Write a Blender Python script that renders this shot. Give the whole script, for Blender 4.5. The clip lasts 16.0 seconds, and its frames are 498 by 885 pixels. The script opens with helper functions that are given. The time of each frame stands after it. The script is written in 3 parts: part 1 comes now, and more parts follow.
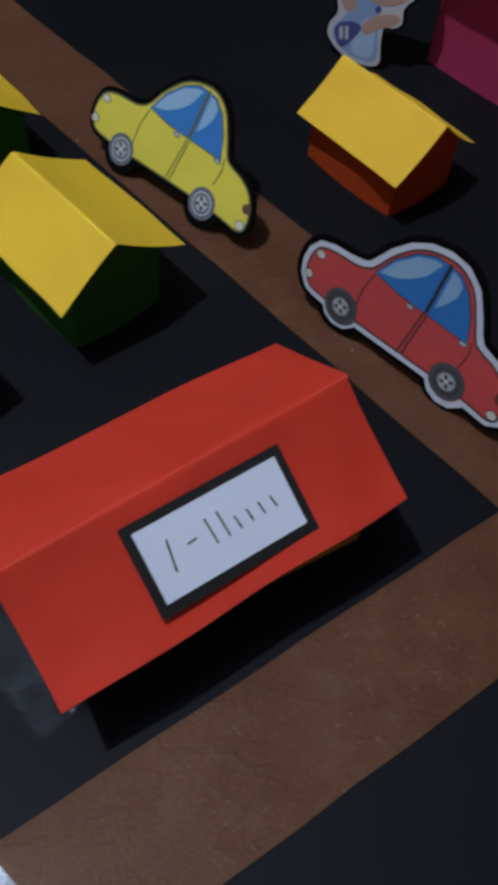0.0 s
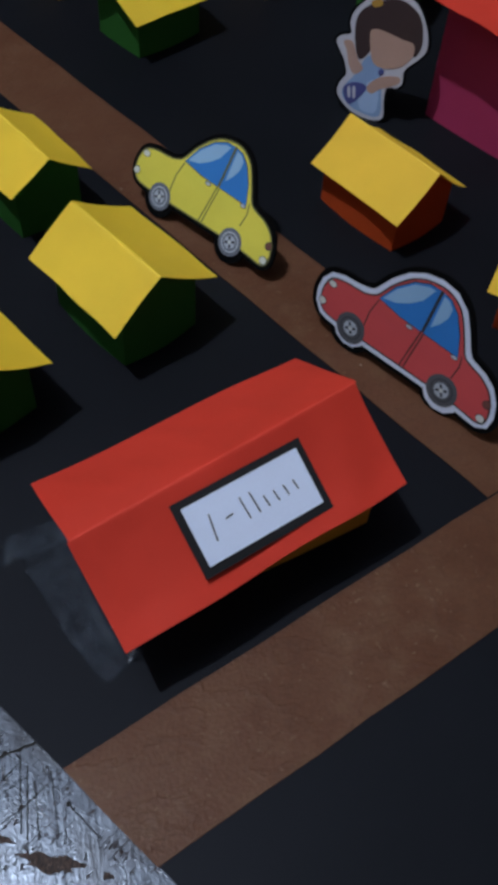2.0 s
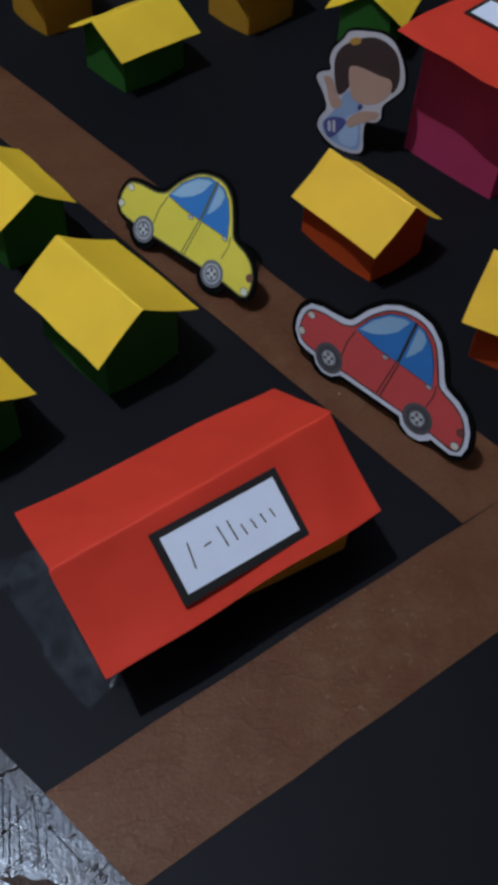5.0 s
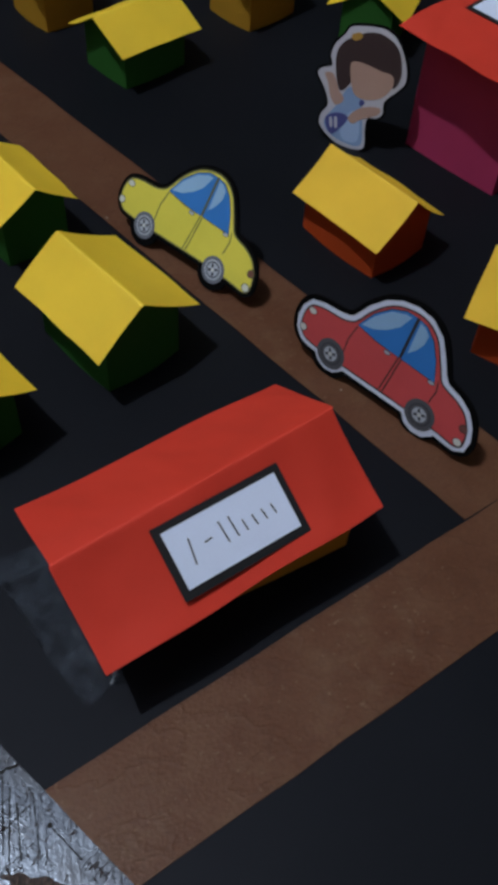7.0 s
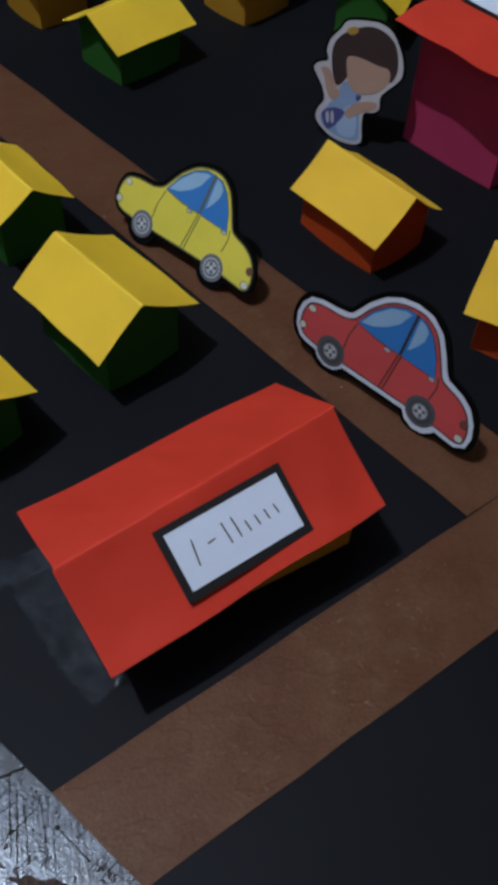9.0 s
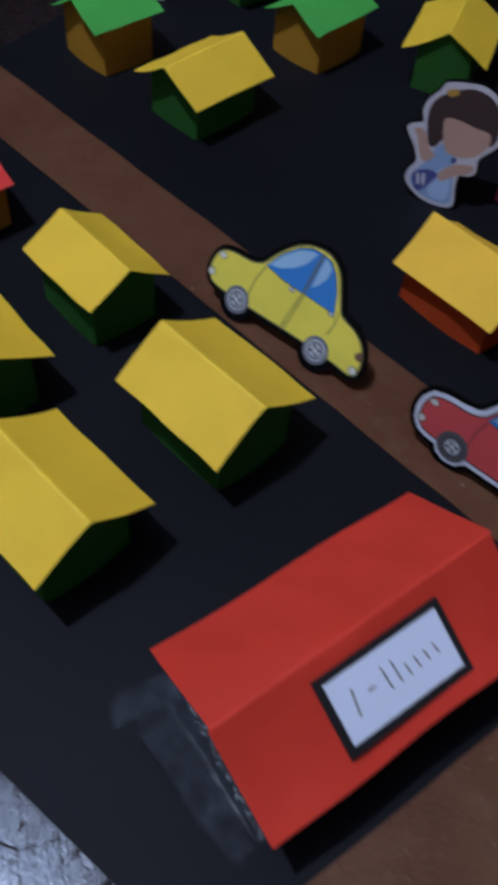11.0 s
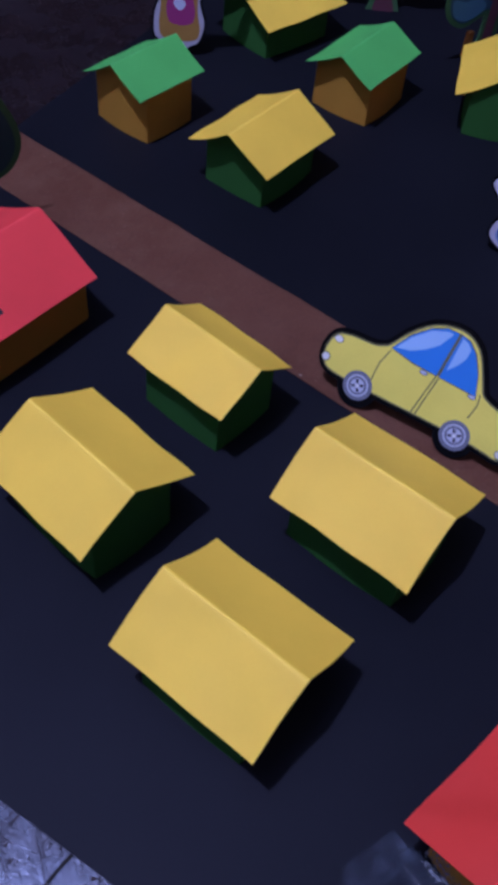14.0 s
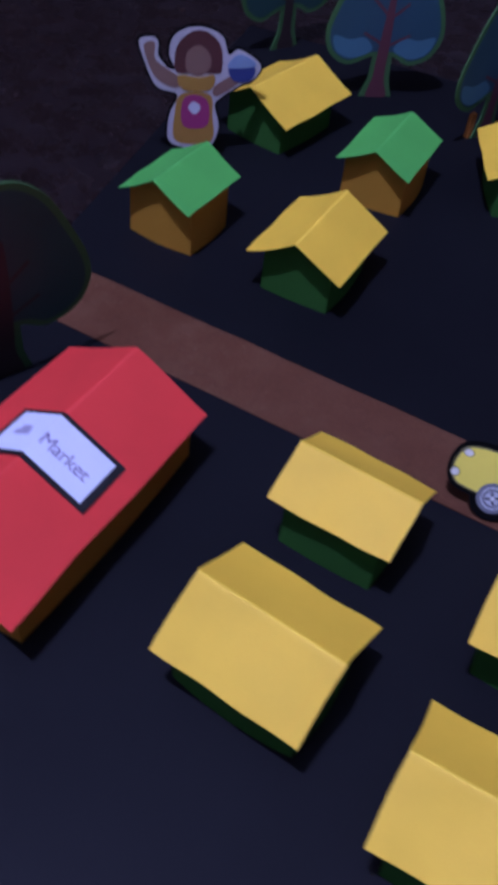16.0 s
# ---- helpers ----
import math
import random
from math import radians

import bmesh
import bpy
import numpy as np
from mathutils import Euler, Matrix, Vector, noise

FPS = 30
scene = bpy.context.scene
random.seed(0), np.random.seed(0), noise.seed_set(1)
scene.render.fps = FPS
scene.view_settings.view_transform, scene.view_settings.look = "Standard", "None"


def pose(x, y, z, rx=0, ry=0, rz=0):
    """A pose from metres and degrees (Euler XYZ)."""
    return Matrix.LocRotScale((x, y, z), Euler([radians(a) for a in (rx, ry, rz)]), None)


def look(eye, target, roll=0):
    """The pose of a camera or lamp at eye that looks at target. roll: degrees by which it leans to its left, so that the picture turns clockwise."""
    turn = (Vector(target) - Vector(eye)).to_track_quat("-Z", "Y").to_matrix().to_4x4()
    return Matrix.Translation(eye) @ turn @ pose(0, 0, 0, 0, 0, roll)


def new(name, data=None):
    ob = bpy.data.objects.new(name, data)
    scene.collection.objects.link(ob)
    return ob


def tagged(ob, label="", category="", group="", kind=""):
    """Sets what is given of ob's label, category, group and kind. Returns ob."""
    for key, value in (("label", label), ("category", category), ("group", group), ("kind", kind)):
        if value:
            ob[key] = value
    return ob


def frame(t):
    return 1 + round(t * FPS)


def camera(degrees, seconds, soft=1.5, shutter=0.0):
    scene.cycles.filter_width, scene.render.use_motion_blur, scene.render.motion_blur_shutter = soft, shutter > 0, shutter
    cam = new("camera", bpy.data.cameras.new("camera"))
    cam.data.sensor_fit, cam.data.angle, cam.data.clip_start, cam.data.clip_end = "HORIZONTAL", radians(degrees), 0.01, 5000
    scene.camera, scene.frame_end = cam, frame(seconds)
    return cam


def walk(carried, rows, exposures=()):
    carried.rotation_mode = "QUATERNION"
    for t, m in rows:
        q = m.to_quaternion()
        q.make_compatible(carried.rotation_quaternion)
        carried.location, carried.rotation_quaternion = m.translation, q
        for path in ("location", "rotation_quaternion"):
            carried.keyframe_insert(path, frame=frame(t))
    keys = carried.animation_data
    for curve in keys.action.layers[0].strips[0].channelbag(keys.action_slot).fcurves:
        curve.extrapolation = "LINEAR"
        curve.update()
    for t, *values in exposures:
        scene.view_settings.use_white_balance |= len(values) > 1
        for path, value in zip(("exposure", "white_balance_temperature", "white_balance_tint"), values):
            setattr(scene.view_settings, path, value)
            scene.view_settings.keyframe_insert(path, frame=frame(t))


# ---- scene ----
cam = camera(30.5, 16.0, soft=4.8, shutter=0.5)
PATH = [
    (0.0, (0.0266, -0.1203, 0.4631), (0.2115, 0.0948, 0.0513), 6.81),
    (0.5, (-0.0044, -0.1123, 0.4661), (0.1770, 0.1093, 0.0563), 6.65),
    (1.0, (-0.0335, -0.1299, 0.5027), (0.1458, 0.1038, 0.0986), 5.72),
    (1.5, (-0.0320, -0.1602, 0.5262), (0.1523, 0.0753, 0.1256), 5.26),
    (2.0, (-0.0255, -0.1763, 0.5297), (0.1605, 0.0570, 0.1285), 4.61),
    (2.5, (-0.0230, -0.1822, 0.5382), (0.1617, 0.0517, 0.1367), 4.35),
    (3.0, (-0.0183, -0.1846, 0.5374), (0.1684, 0.0495, 0.1370), 4.67),
    (3.5, (-0.0183, -0.1845, 0.5418), (0.1711, 0.0508, 0.1434), 4.69),
    (4.0, (-0.0196, -0.1847, 0.5448), (0.1716, 0.0522, 0.1481), 4.70),
    (6.5, (-0.0206, -0.1856, 0.5470), (0.1735, 0.0533, 0.1531), 4.76),
    (7.0, (-0.0202, -0.1858, 0.5419), (0.1724, 0.0534, 0.1474), 4.58),
    (7.5, (-0.0194, -0.1866, 0.5425), (0.1725, 0.0526, 0.1476), 4.49),
    (8.0, (-0.0183, -0.1874, 0.5434), (0.1727, 0.0520, 0.1482), 4.37),
    (8.2, (-0.0198, -0.1862, 0.5431), (0.1515, 0.0297, 0.1873), 4.20),
    (10.3, (-0.0186, -0.1360, 0.5498), (0.1576, 0.0676, 0.1893), 4.26),
    (10.5, (-0.0214, -0.1193, 0.5494), (0.1780, 0.1107, 0.1528), 4.22),
    (11.0, (-0.0479, -0.0497, 0.5498), (0.1511, 0.1788, 0.1520), 5.76),
    (11.5, (-0.0578, 0.0300, 0.5392), (0.1369, 0.2688, 0.1455), 5.27),
    (12.0, (-0.0748, 0.0741, 0.5248), (0.1182, 0.3154, 0.1317), 5.64),
    (12.5, (-0.0888, 0.1194, 0.5314), (0.1100, 0.3610, 0.1414), 5.32),
    (13.0, (-0.0866, 0.1160, 0.5187), (0.1335, 0.3380, 0.1285), 6.29),
    (13.5, (-0.1012, 0.1090, 0.5237), (0.1249, 0.3197, 0.1306), 6.31),
    (14.0, (-0.1137, 0.1221, 0.5317), (0.1213, 0.3288, 0.1417), 6.57),
    (14.5, (-0.1218, 0.1596, 0.5340), (0.1207, 0.3632, 0.1470), 7.35),
    (15.0, (-0.1318, 0.1917, 0.5202), (0.1191, 0.3871, 0.1344), 8.76),
    (15.5, (-0.1611, 0.2392, 0.5322), (0.1062, 0.4215, 0.1510), 10.59),
    (16.0, (-0.1742, 0.3049, 0.5245), (0.1142, 0.4825, 0.1567), 7.41),
]
EXPOSURES = [(0.0, -0.10, 6450, 11), (0.6, -0.03, 6300, 11), (1.2, 0.02, 5900, 18), (2.0, -0.02, 6200, 11), (8.2, -0.08, 6450, 10), (10.3, -0.07, 6350, 11), (11.0, -0.10, 5850, 18), (11.7, 0.06, 5270, 37), (12.5, 0.15, 4980, 52), (15.0, 0.13, 4950, 55), (16.0, 0.10, 5080, 55)]
walk(cam, [(t, look(eye, target, roll)) for t, eye, target, roll in PATH], EXPOSURES)

# ---- light: one bare ceiling bulb in a closed, dim room ----
world = bpy.data.worlds.new("world")
world.use_nodes = True
world.node_tree.nodes["Background"].inputs[0].default_value = (0.5, 0.6, 1.0, 1)
world.node_tree.nodes["Background"].inputs[1].default_value = 0.0
scene.world = world
LAMP = (-0.73, 0.65, 3.2)
bulb = bpy.data.lights.new("ceiling_bulb_light", "POINT")
bulb.energy, bulb.color, bulb.shadow_soft_size = 232.0, (0.86, 0.93, 1.0), 0.026
new("ceiling_bulb_light", bulb).location = LAMP

# ---- materials ----
U = 0.1  # plan numbers below are in decimetres


def base(name):
    m = bpy.data.materials.new(name)
    m.use_nodes = True
    return m, m.node_tree, m.node_tree.nodes["Principled BSDF"]


def ramp(nt, source, stops):
    r = nt.nodes.new("ShaderNodeValToRGB")
    while len(r.color_ramp.elements) < len(stops):
        r.color_ramp.elements.new(0.5)
    for e, (p, c) in zip(r.color_ramp.elements, stops):
        e.position, e.color = p, c
    nt.links.new(source, r.inputs[0])
    return r.outputs[0]


def noise_node(nt, scale, detail=4.0, stretch=None, coords="Object"):
    tc = nt.nodes.new("ShaderNodeTexCoord")
    n = nt.nodes.new("ShaderNodeTexNoise")
    n.inputs["Scale"].default_value, n.inputs["Detail"].default_value = scale, detail
    if stretch:
        mp = nt.nodes.new("ShaderNodeMapping")
        mp.vector_type = "TEXTURE"
        mp.inputs["Scale"].default_value = tuple(1.0 / q for q in stretch[:3])
        mp.inputs["Rotation"].default_value = (0, 0, radians(stretch[3]) if len(stretch) > 3 else 0)
        nt.links.new(tc.outputs[coords], mp.inputs[0])
        nt.links.new(mp.outputs[0], n.inputs["Vector"])
    else:
        nt.links.new(tc.outputs[coords], n.inputs["Vector"])
    return n.outputs["Fac"]


def mixed(nt, fac, a, b, mode="MIX"):
    mx = nt.nodes.new("ShaderNodeMix")
    mx.data_type, mx.blend_type = "RGBA", mode
    for sock, v in ((mx.inputs[0], fac), (mx.inputs[6], a), (mx.inputs[7], b)):
        if hasattr(v, "links"):
            nt.links.new(v, sock)
        else:
            sock.default_value = v
    return mx.outputs[2]


def bumped(nt, bsdf, height, strength, distance):
    b = nt.nodes.new("ShaderNodeBump")
    b.inputs["Strength"].default_value, b.inputs["Distance"].default_value = strength, distance
    nt.links.new(height, b.inputs["Height"])
    nt.links.new(b.outputs[0], bsdf.inputs["Normal"])


def scaled(c, k):
    return (c[0] * k, c[1] * k, c[2] * k, 1)


def paper(name, colour, rough=0.75, vary=0.07, grain=0.10, gloss=0.30, thin=0.0, crumple=0.0):
    """Coloured craft paper: fine fibre grain, faint clouding, slightly creased."""
    m, nt, bsdf = base(name)
    fibre = noise_node(nt, 900, 3)
    cloud = noise_node(nt, 22, 3)
    c = ramp(nt, cloud, [(0.3, scaled(colour, 1 - vary)), (0.7, scaled(colour, 1 + vary * 0.6))])
    f = ramp(nt, fibre, [(0.3, (1 - grain * 0.4,) * 3 + (1,)), (0.7, (1, 1, 1, 1))])
    nt.links.new(mixed(nt, 1.0, c, f, "MULTIPLY"), bsdf.inputs["Base Color"])
    bsdf.inputs["Roughness"].default_value = rough
    bsdf.inputs["Specular IOR Level"].default_value = gloss
    bumped(nt, bsdf, mixed(nt, 0.25, noise_node(nt, 40, 4), fibre), 0.16, 0.0004)
    if crumple:
        fold = nt.nodes.new("ShaderNodeBump")
        fold.inputs["Strength"].default_value, fold.inputs["Distance"].default_value = 1.0, crumple
        nt.links.new(noise_node(nt, 11, 1.5, (1.0, 1.6, 1.0, 25)), fold.inputs["Height"])
        nt.links.new(fold.outputs[0], bsdf.inputs["Normal"].links[0].from_node.inputs["Normal"])
    if thin:
        glow, mix = nt.nodes.new("ShaderNodeBsdfTranslucent"), nt.nodes.new("ShaderNodeMixShader")
        glow.inputs["Color"].default_value = tuple(min(1.0, q * 1.25) for q in colour[:3]) + (1,)
        mix.inputs[0].default_value = thin
        nt.links.new(bsdf.outputs[0], mix.inputs[1])
        nt.links.new(glow.outputs[0], mix.inputs[2])
        nt.links.new(mix.outputs[0], nt.nodes["Material Output"].inputs["Surface"])
    return m


YELLOW = paper("yellow_paper", (0.94, 0.655, 0.043), rough=0.62, gloss=0.37, thin=0.22, crumple=0.0025)
AMBER = paper("amber_paper", (0.96, 0.61, 0.045), rough=0.68, gloss=0.30, thin=0.20)
MUSTARD = paper("mustard_paper", (0.72, 0.43, 0.045), thin=0.52)
RED = paper("red_paper", (0.68, 0.047, 0.025), thin=0.16, crumple=0.016)
CRIMSON = paper("crimson_paper", (0.77, 0.056, 0.046), thin=0.16)
GREEN = paper("green_paper", (0.066, 0.280, 0.052), thin=0.58)
LEAFGREEN = paper("bright_green_paper", (0.08, 0.47, 0.082), thin=0.16)
BRICKRED = paper("orange_red_paper", (0.72, 0.108, 0.020), thin=0.38)
# ridge strips: the highlight along each fold, put into the paper colour
CREASE = {}
for rname, rcol in (("yellow_paper", (0.94, 0.68, 0.055)), ("amber_paper", (0.94, 0.61, 0.07)), ("red_paper", (0.68, 0.050, 0.028)), ("crimson_paper", (0.77, 0.060, 0.050)), ("bright_green_paper", (0.085, 0.46, 0.09))):
    CREASE[rname] = paper(rname + "_fold_highlight", rcol)
PINK = paper("magenta_paper", (0.64, 0.066, 0.20), thin=0.38)
WHITE = paper("white_paper", (0.66, 0.74, 0.93), vary=0.04)
INK = paper("black_card", (0.012, 0.012, 0.014), rough=0.6)
VIOLETPEN = paper("violet_pen_ink", (0.20, 0.17, 0.35), rough=0.5)
FADEDPEN = paper("faded_violet_ink", (0.34, 0.34, 0.52), rough=0.6)
PEN = paper("pen_ink", (0.03, 0.03, 0.04), rough=0.5)


def board_material():
    m, nt, bsdf = base("black_board_paper")
    n1, n2 = noise_node(nt, 6, 4), noise_node(nt, 700, 3)
    c = ramp(nt, n1, [(0.3, (0.0044, 0.0051, 0.0070, 1)), (0.7, (0.0071, 0.0080, 0.0106, 1))])
    dust = ramp(nt, noise_node(nt, 420, 1), [(0.76, (0, 0, 0, 1)), (0.82, (0.5, 0.5, 0.5, 1))])
    nt.links.new(mixed(nt, dust, c, (0.022, 0.023, 0.028, 1)), bsdf.inputs["Base Color"])
    bsdf.inputs["Roughness"].default_value = 0.56
    bsdf.inputs["Specular IOR Level"].default_value = 0.135
    bsdf.inputs["Specular Tint"].default_value = (0.82, 0.85, 1.0, 1)
    bumped(nt, bsdf, n2, 0.2, 0.0003)
    return m


BOARD = board_material()


def road_material():
    m, nt, bsdf = base("brown_kraft_paper")
    fibre, cloud = noise_node(nt, 420, 4), noise_node(nt, 16, 6)
    crease = noise_node(nt, 9, 7, (1.0, 2.6, 1.0, 35))
    fold = ramp(nt, noise_node(nt, 15, 6, (1.0, 1.7, 1.0, -20)), [(0.47, (0, 0, 0, 1)), (0.5, (1, 1, 1, 1)), (0.53, (0, 0, 0, 1))])
    c = ramp(nt, cloud, [(0.32, (0.096, 0.036, 0.017, 1)), (0.5, (0.108, 0.043, 0.021, 1)), (0.68, (0.122, 0.053, 0.027, 1))])
    worn = ramp(nt, noise_node(nt, 7, 5), [(0.38, (0.05, 0.05, 0.05, 1)), (0.66, (1, 1, 1, 1))])
    scuff = ramp(nt, noise_node(nt, 48, 6), [(0.45, (0, 0, 0, 1)), (0.72, (0.34, 0.34, 0.34, 1))])
    c = mixed(nt, mixed(nt, 1.0, scuff, worn, "MULTIPLY"), c, (0.19, 0.110, 0.064, 1))
    specks = ramp(nt, noise_node(nt, 230, 3), [(0.64, (0, 0, 0, 1)), (0.76, (0.5, 0.5, 0.5, 1))])
    c = mixed(nt, mixed(nt, 1.0, specks, worn, "MULTIPLY"), c, (0.30, 0.20, 0.14, 1))
    c = mixed(nt, mixed(nt, 0.12, (0, 0, 0, 1), fold), c, (0.05, 0.022, 0.013, 1))
    f = ramp(nt, fibre, [(0.3, (0.84, 0.84, 0.84, 1)), (0.7, (1, 1, 1, 1))])
    nt.links.new(mixed(nt, 1.0, c, f, "MULTIPLY"), bsdf.inputs["Base Color"])
    nt.links.new(ramp(nt, worn, [(0.0, (0.62, 0.62, 0.62, 1)), (1.0, (0.5, 0.5, 0.5, 1))]), bsdf.inputs["Roughness"])
    bsdf.inputs["Specular IOR Level"].default_value = 0.23
    bumped(nt, bsdf, mixed(nt, 0.12, mixed(nt, 0.75, fibre, crease), fold), 0.7, 0.0024)
    return m


ROAD = road_material()


def floor_material():
    m, nt, bsdf = base("worn_varnished_wood")

    def lines(scale, angle, lo, hi, long=34.0):
        n = noise_node(nt, scale, 1.0, (1.0, long, 1.0, angle))
        return ramp(nt, n, [(lo, (0, 0, 0, 1)), ((lo + hi) / 2, (1, 1, 1, 1)), (hi, (0, 0, 0, 1))])

    grain = noise_node(nt, 60, 5, (1.0, 7.0, 1.0, 64))
    blotch = noise_node(nt, 9, 6)
    c = ramp(nt, mixed(nt, 0.5, grain, blotch), [(0.3, (0.009, 0.004, 0.0035, 1)), (0.7, (0.020, 0.009, 0.007, 1))])
    cut = lines(5, 64, 0.494, 0.506, 60.0)
    for k, angle in enumerate((11, 72, -66)):
        cut = mixed(nt, 1.0, cut, lines(4 + 1.3 * k, angle, 0.4965, 0.5035, 60.0), "LIGHTEN")
    breaks = ramp(nt, noise_node(nt, 38, 3), [(0.42, (0.0, 0.0, 0.0, 1)), (0.60, (0.7, 0.7, 0.7, 1))])
    cut = mixed(nt, 1.0, cut, breaks, "MULTIPLY")
    chips = ramp(nt, noise_node(nt, 30, 8), [(0.70, (0, 0, 0, 1)), (0.72, (1, 1, 1, 1))])
    pits = ramp(nt, noise_node(nt, 170, 3, (1.0, 1.8, 1.0, 20)), [(0.64, (0, 0, 0, 1)), (0.73, (0.9, 0.9, 0.9, 1))])
    worn = mixed(nt, 1.0, mixed(nt, 1.0, cut, pits, "LIGHTEN"), chips, "LIGHTEN")
    nt.links.new(mixed(nt, worn, c, (0.030, 0.016, 0.011, 1)), bsdf.inputs["Base Color"])
    patch = ramp(nt, noise_node(nt, 26, 8), [(0.3, (0.15, 0.15, 0.15, 1)), (0.68, (0.36, 0.36, 0.36, 1))])
    nt.links.new(mixed(nt, worn, patch, (0.9, 0.9, 0.9, 1)), bsdf.inputs["Roughness"])
    shine = ramp(nt, worn, [(0.0, (1.0, 1.0, 1.0, 1)), (1.0, (0.10, 0.10, 0.10, 1))])
    nt.links.new(shine, bsdf.inputs["Specular IOR Level"])
    bsdf.inputs["Specular Tint"].default_value = (0.68, 0.80, 1.0, 1)
    coat = ramp(nt, worn, [(0.0, (1.0, 1.0, 1.0, 1)), (1.0, (0, 0, 0, 1))])
    nt.links.new(coat, bsdf.inputs["Coat Weight"])
    bsdf.inputs["Coat Roughness"].default_value = 0.24
    bsdf.inputs["Coat Tint"].default_value = (0.85, 0.92, 1.0, 1)
    speckle = mixed(nt, 0.5, noise_node(nt, 520, 3), noise_node(nt, 190, 5, (1.0, 1.7, 1.0, 40)))
    h = mixed(nt, 0.5, mixed(nt, 0.6, grain, speckle), mixed(nt, 1.0, (1, 1, 1, 1), worn, "SUBTRACT"))
    b1 = nt.nodes.new("ShaderNodeBump")
    b1.inputs["Strength"].default_value, b1.inputs["Distance"].default_value = 0.55, 0.0013
    nt.links.new(h, b1.inputs["Height"])
    nt.links.new(b1.outputs[0], bsdf.inputs["Normal"])
    nt.links.new(b1.outputs[0], bsdf.inputs["Coat Normal"])
    return m


FLOOR = floor_material()


def plaster(name, c):
    m, nt, bsdf = base(name)
    nt.links.new(ramp(nt, noise_node(nt, 3, 5), [(0.3, scaled(c, 0.9)), (0.7, c)]), bsdf.inputs["Base Color"])
    bsdf.inputs["Roughness"].default_value = 0.9
    return m


# unseen walls: dark pair keeps floor reflections down, pale pair bounces fill light
DARKWALL = plaster("unseen_dark_wall_paint", (0.030, 0.020, 0.018, 1))
FILLWALL = plaster("fill_wall_paint", (0.20, 0.19, 0.18, 1))
CEILPAINT = plaster("ceiling_paint", (0.32, 0.32, 0.33, 1))

# ---- building helpers ----


def part(name, bm, material, parent, label=""):
    me = bpy.data.meshes.new(name)
    bmesh.ops.recalc_face_normals(bm, faces=bm.faces)
    bm.to_mesh(me)
    bm.free()
    for mat in material if isinstance(material, (list, tuple)) else [material]:
        me.materials.append(mat)
    ob = new(name, me)
    ob.parent = parent
    if label:
        ob["label"] = label
    return ob


def thing(name, m, label, category, group=""):
    ob = new(name)
    ob.empty_display_size = 0.02
    ob.matrix_basis = m
    return tagged(ob, label, category, group)


def box_bm(x0, x1, y0, y1, z0, z1, bevel=0.0):
    bm = bmesh.new()
    bmesh.ops.create_cube(bm, size=1, matrix=Matrix.LocRotScale(((x0 + x1) / 2, (y0 + y1) / 2, (z0 + z1) / 2), None, (x1 - x0, y1 - y0, z1 - z0)))
    if bevel:
        bmesh.ops.bevel(bm, geom=bm.edges[:], offset=bevel, segments=2, affect="EDGES")
    return bm


def slab(bm, outline, z0, z1, to=lambda u, v, w: (u, v, w), index=0):
    """A flat sheet with a closed outline, between two depths."""
    lo = [bm.verts.new(to(u, v, z0)) for u, v in outline]
    hi = [bm.verts.new(to(u, v, z1)) for u, v in outline]
    faces = [bm.faces.new(hi), bm.faces.new(lo[::-1])]
    n = len(outline)
    faces += [bm.faces.new((lo[i], lo[(i + 1) % n], hi[(i + 1) % n], hi[i])) for i in range(n)]
    for f in faces:
        f.material_index = index
    return bm


def smooth(points, n=6):
    """A closed curve through a few points."""
    out, k = [], len(points)
    for i in range(k):
        p0, p1, p2, p3 = (Vector(points[(i + j) % k]) for j in (-1, 0, 1, 2))
        for s in range(n):
            t = s / n
            q = 0.5 * (2 * p1 + (p2 - p0) * t + (2 * p0 - 5 * p1 + 4 * p2 - p3) * t * t + (3 * p1 - p0 - 3 * p2 + p3) * t ** 3)
            out.append((q.x, q.y))
    return out


def disc(cx, cy, r, n=28, squash=1.0):
    return [(cx + r * math.cos(6.28318 * i / n), cy + squash * r * math.sin(6.28318 * i / n)) for i in range(n)]


def ribbon(path, w):
    """The outline of a pen stroke along a path."""
    left, right = [], []
    for i, p in enumerate(path):
        a, b = Vector(path[max(i - 1, 0)]), Vector(path[min(i + 1, len(path) - 1)])
        d = (b - a).normalized()
        left.append((p[0] - d.y * w / 2, p[1] + d.x * w / 2))
        right.append((p[0] + d.y * w / 2, p[1] - d.x * w / 2))
    return left + right[::-1]


# ---- the room: walls and ceiling are unseen, added to shape the bounce ----


def structure(name, bm, material, label):
    return tagged(part(name, bm, material, None), label, "", "", "structure")


structure("floor", box_bm(-1.9, 2.3, -1.8, 2.6, -0.06, -0.0022), FLOOR, "dark brown varnished wooden floor, scratched, chipped and shiny")
structure("ceiling", box_bm(-1.9, 2.3, -1.8, 2.6, 3.5, 3.55), CEILPAINT, "plain pale plaster ceiling in a dim room")
# added walls: dark north and east, pale south and west as fill reflectors
structure("wall_north", box_bm(-1.9, 2.3, 2.6, 2.7, -0.06, 3.55), DARKWALL, "plain dark wall out of view, added to keep floor reflections dim")
structure("wall_south", box_bm(-1.9, 2.3, -1.9, -1.8, -0.06, 3.55), FILLWALL, "plain pale wall out of view, added to bounce fill light")
structure("wall_west", box_bm(-2.0, -1.9, -1.9, 2.7, -0.06, 3.55), FILLWALL, "plain pale wall out of view, added to bounce fill light")
structure("wall_east", box_bm(2.3, 2.4, -1.9, 2.7, -0.06, 3.55), DARKWALL, "plain dark wall out of view, added to keep floor reflections dim")

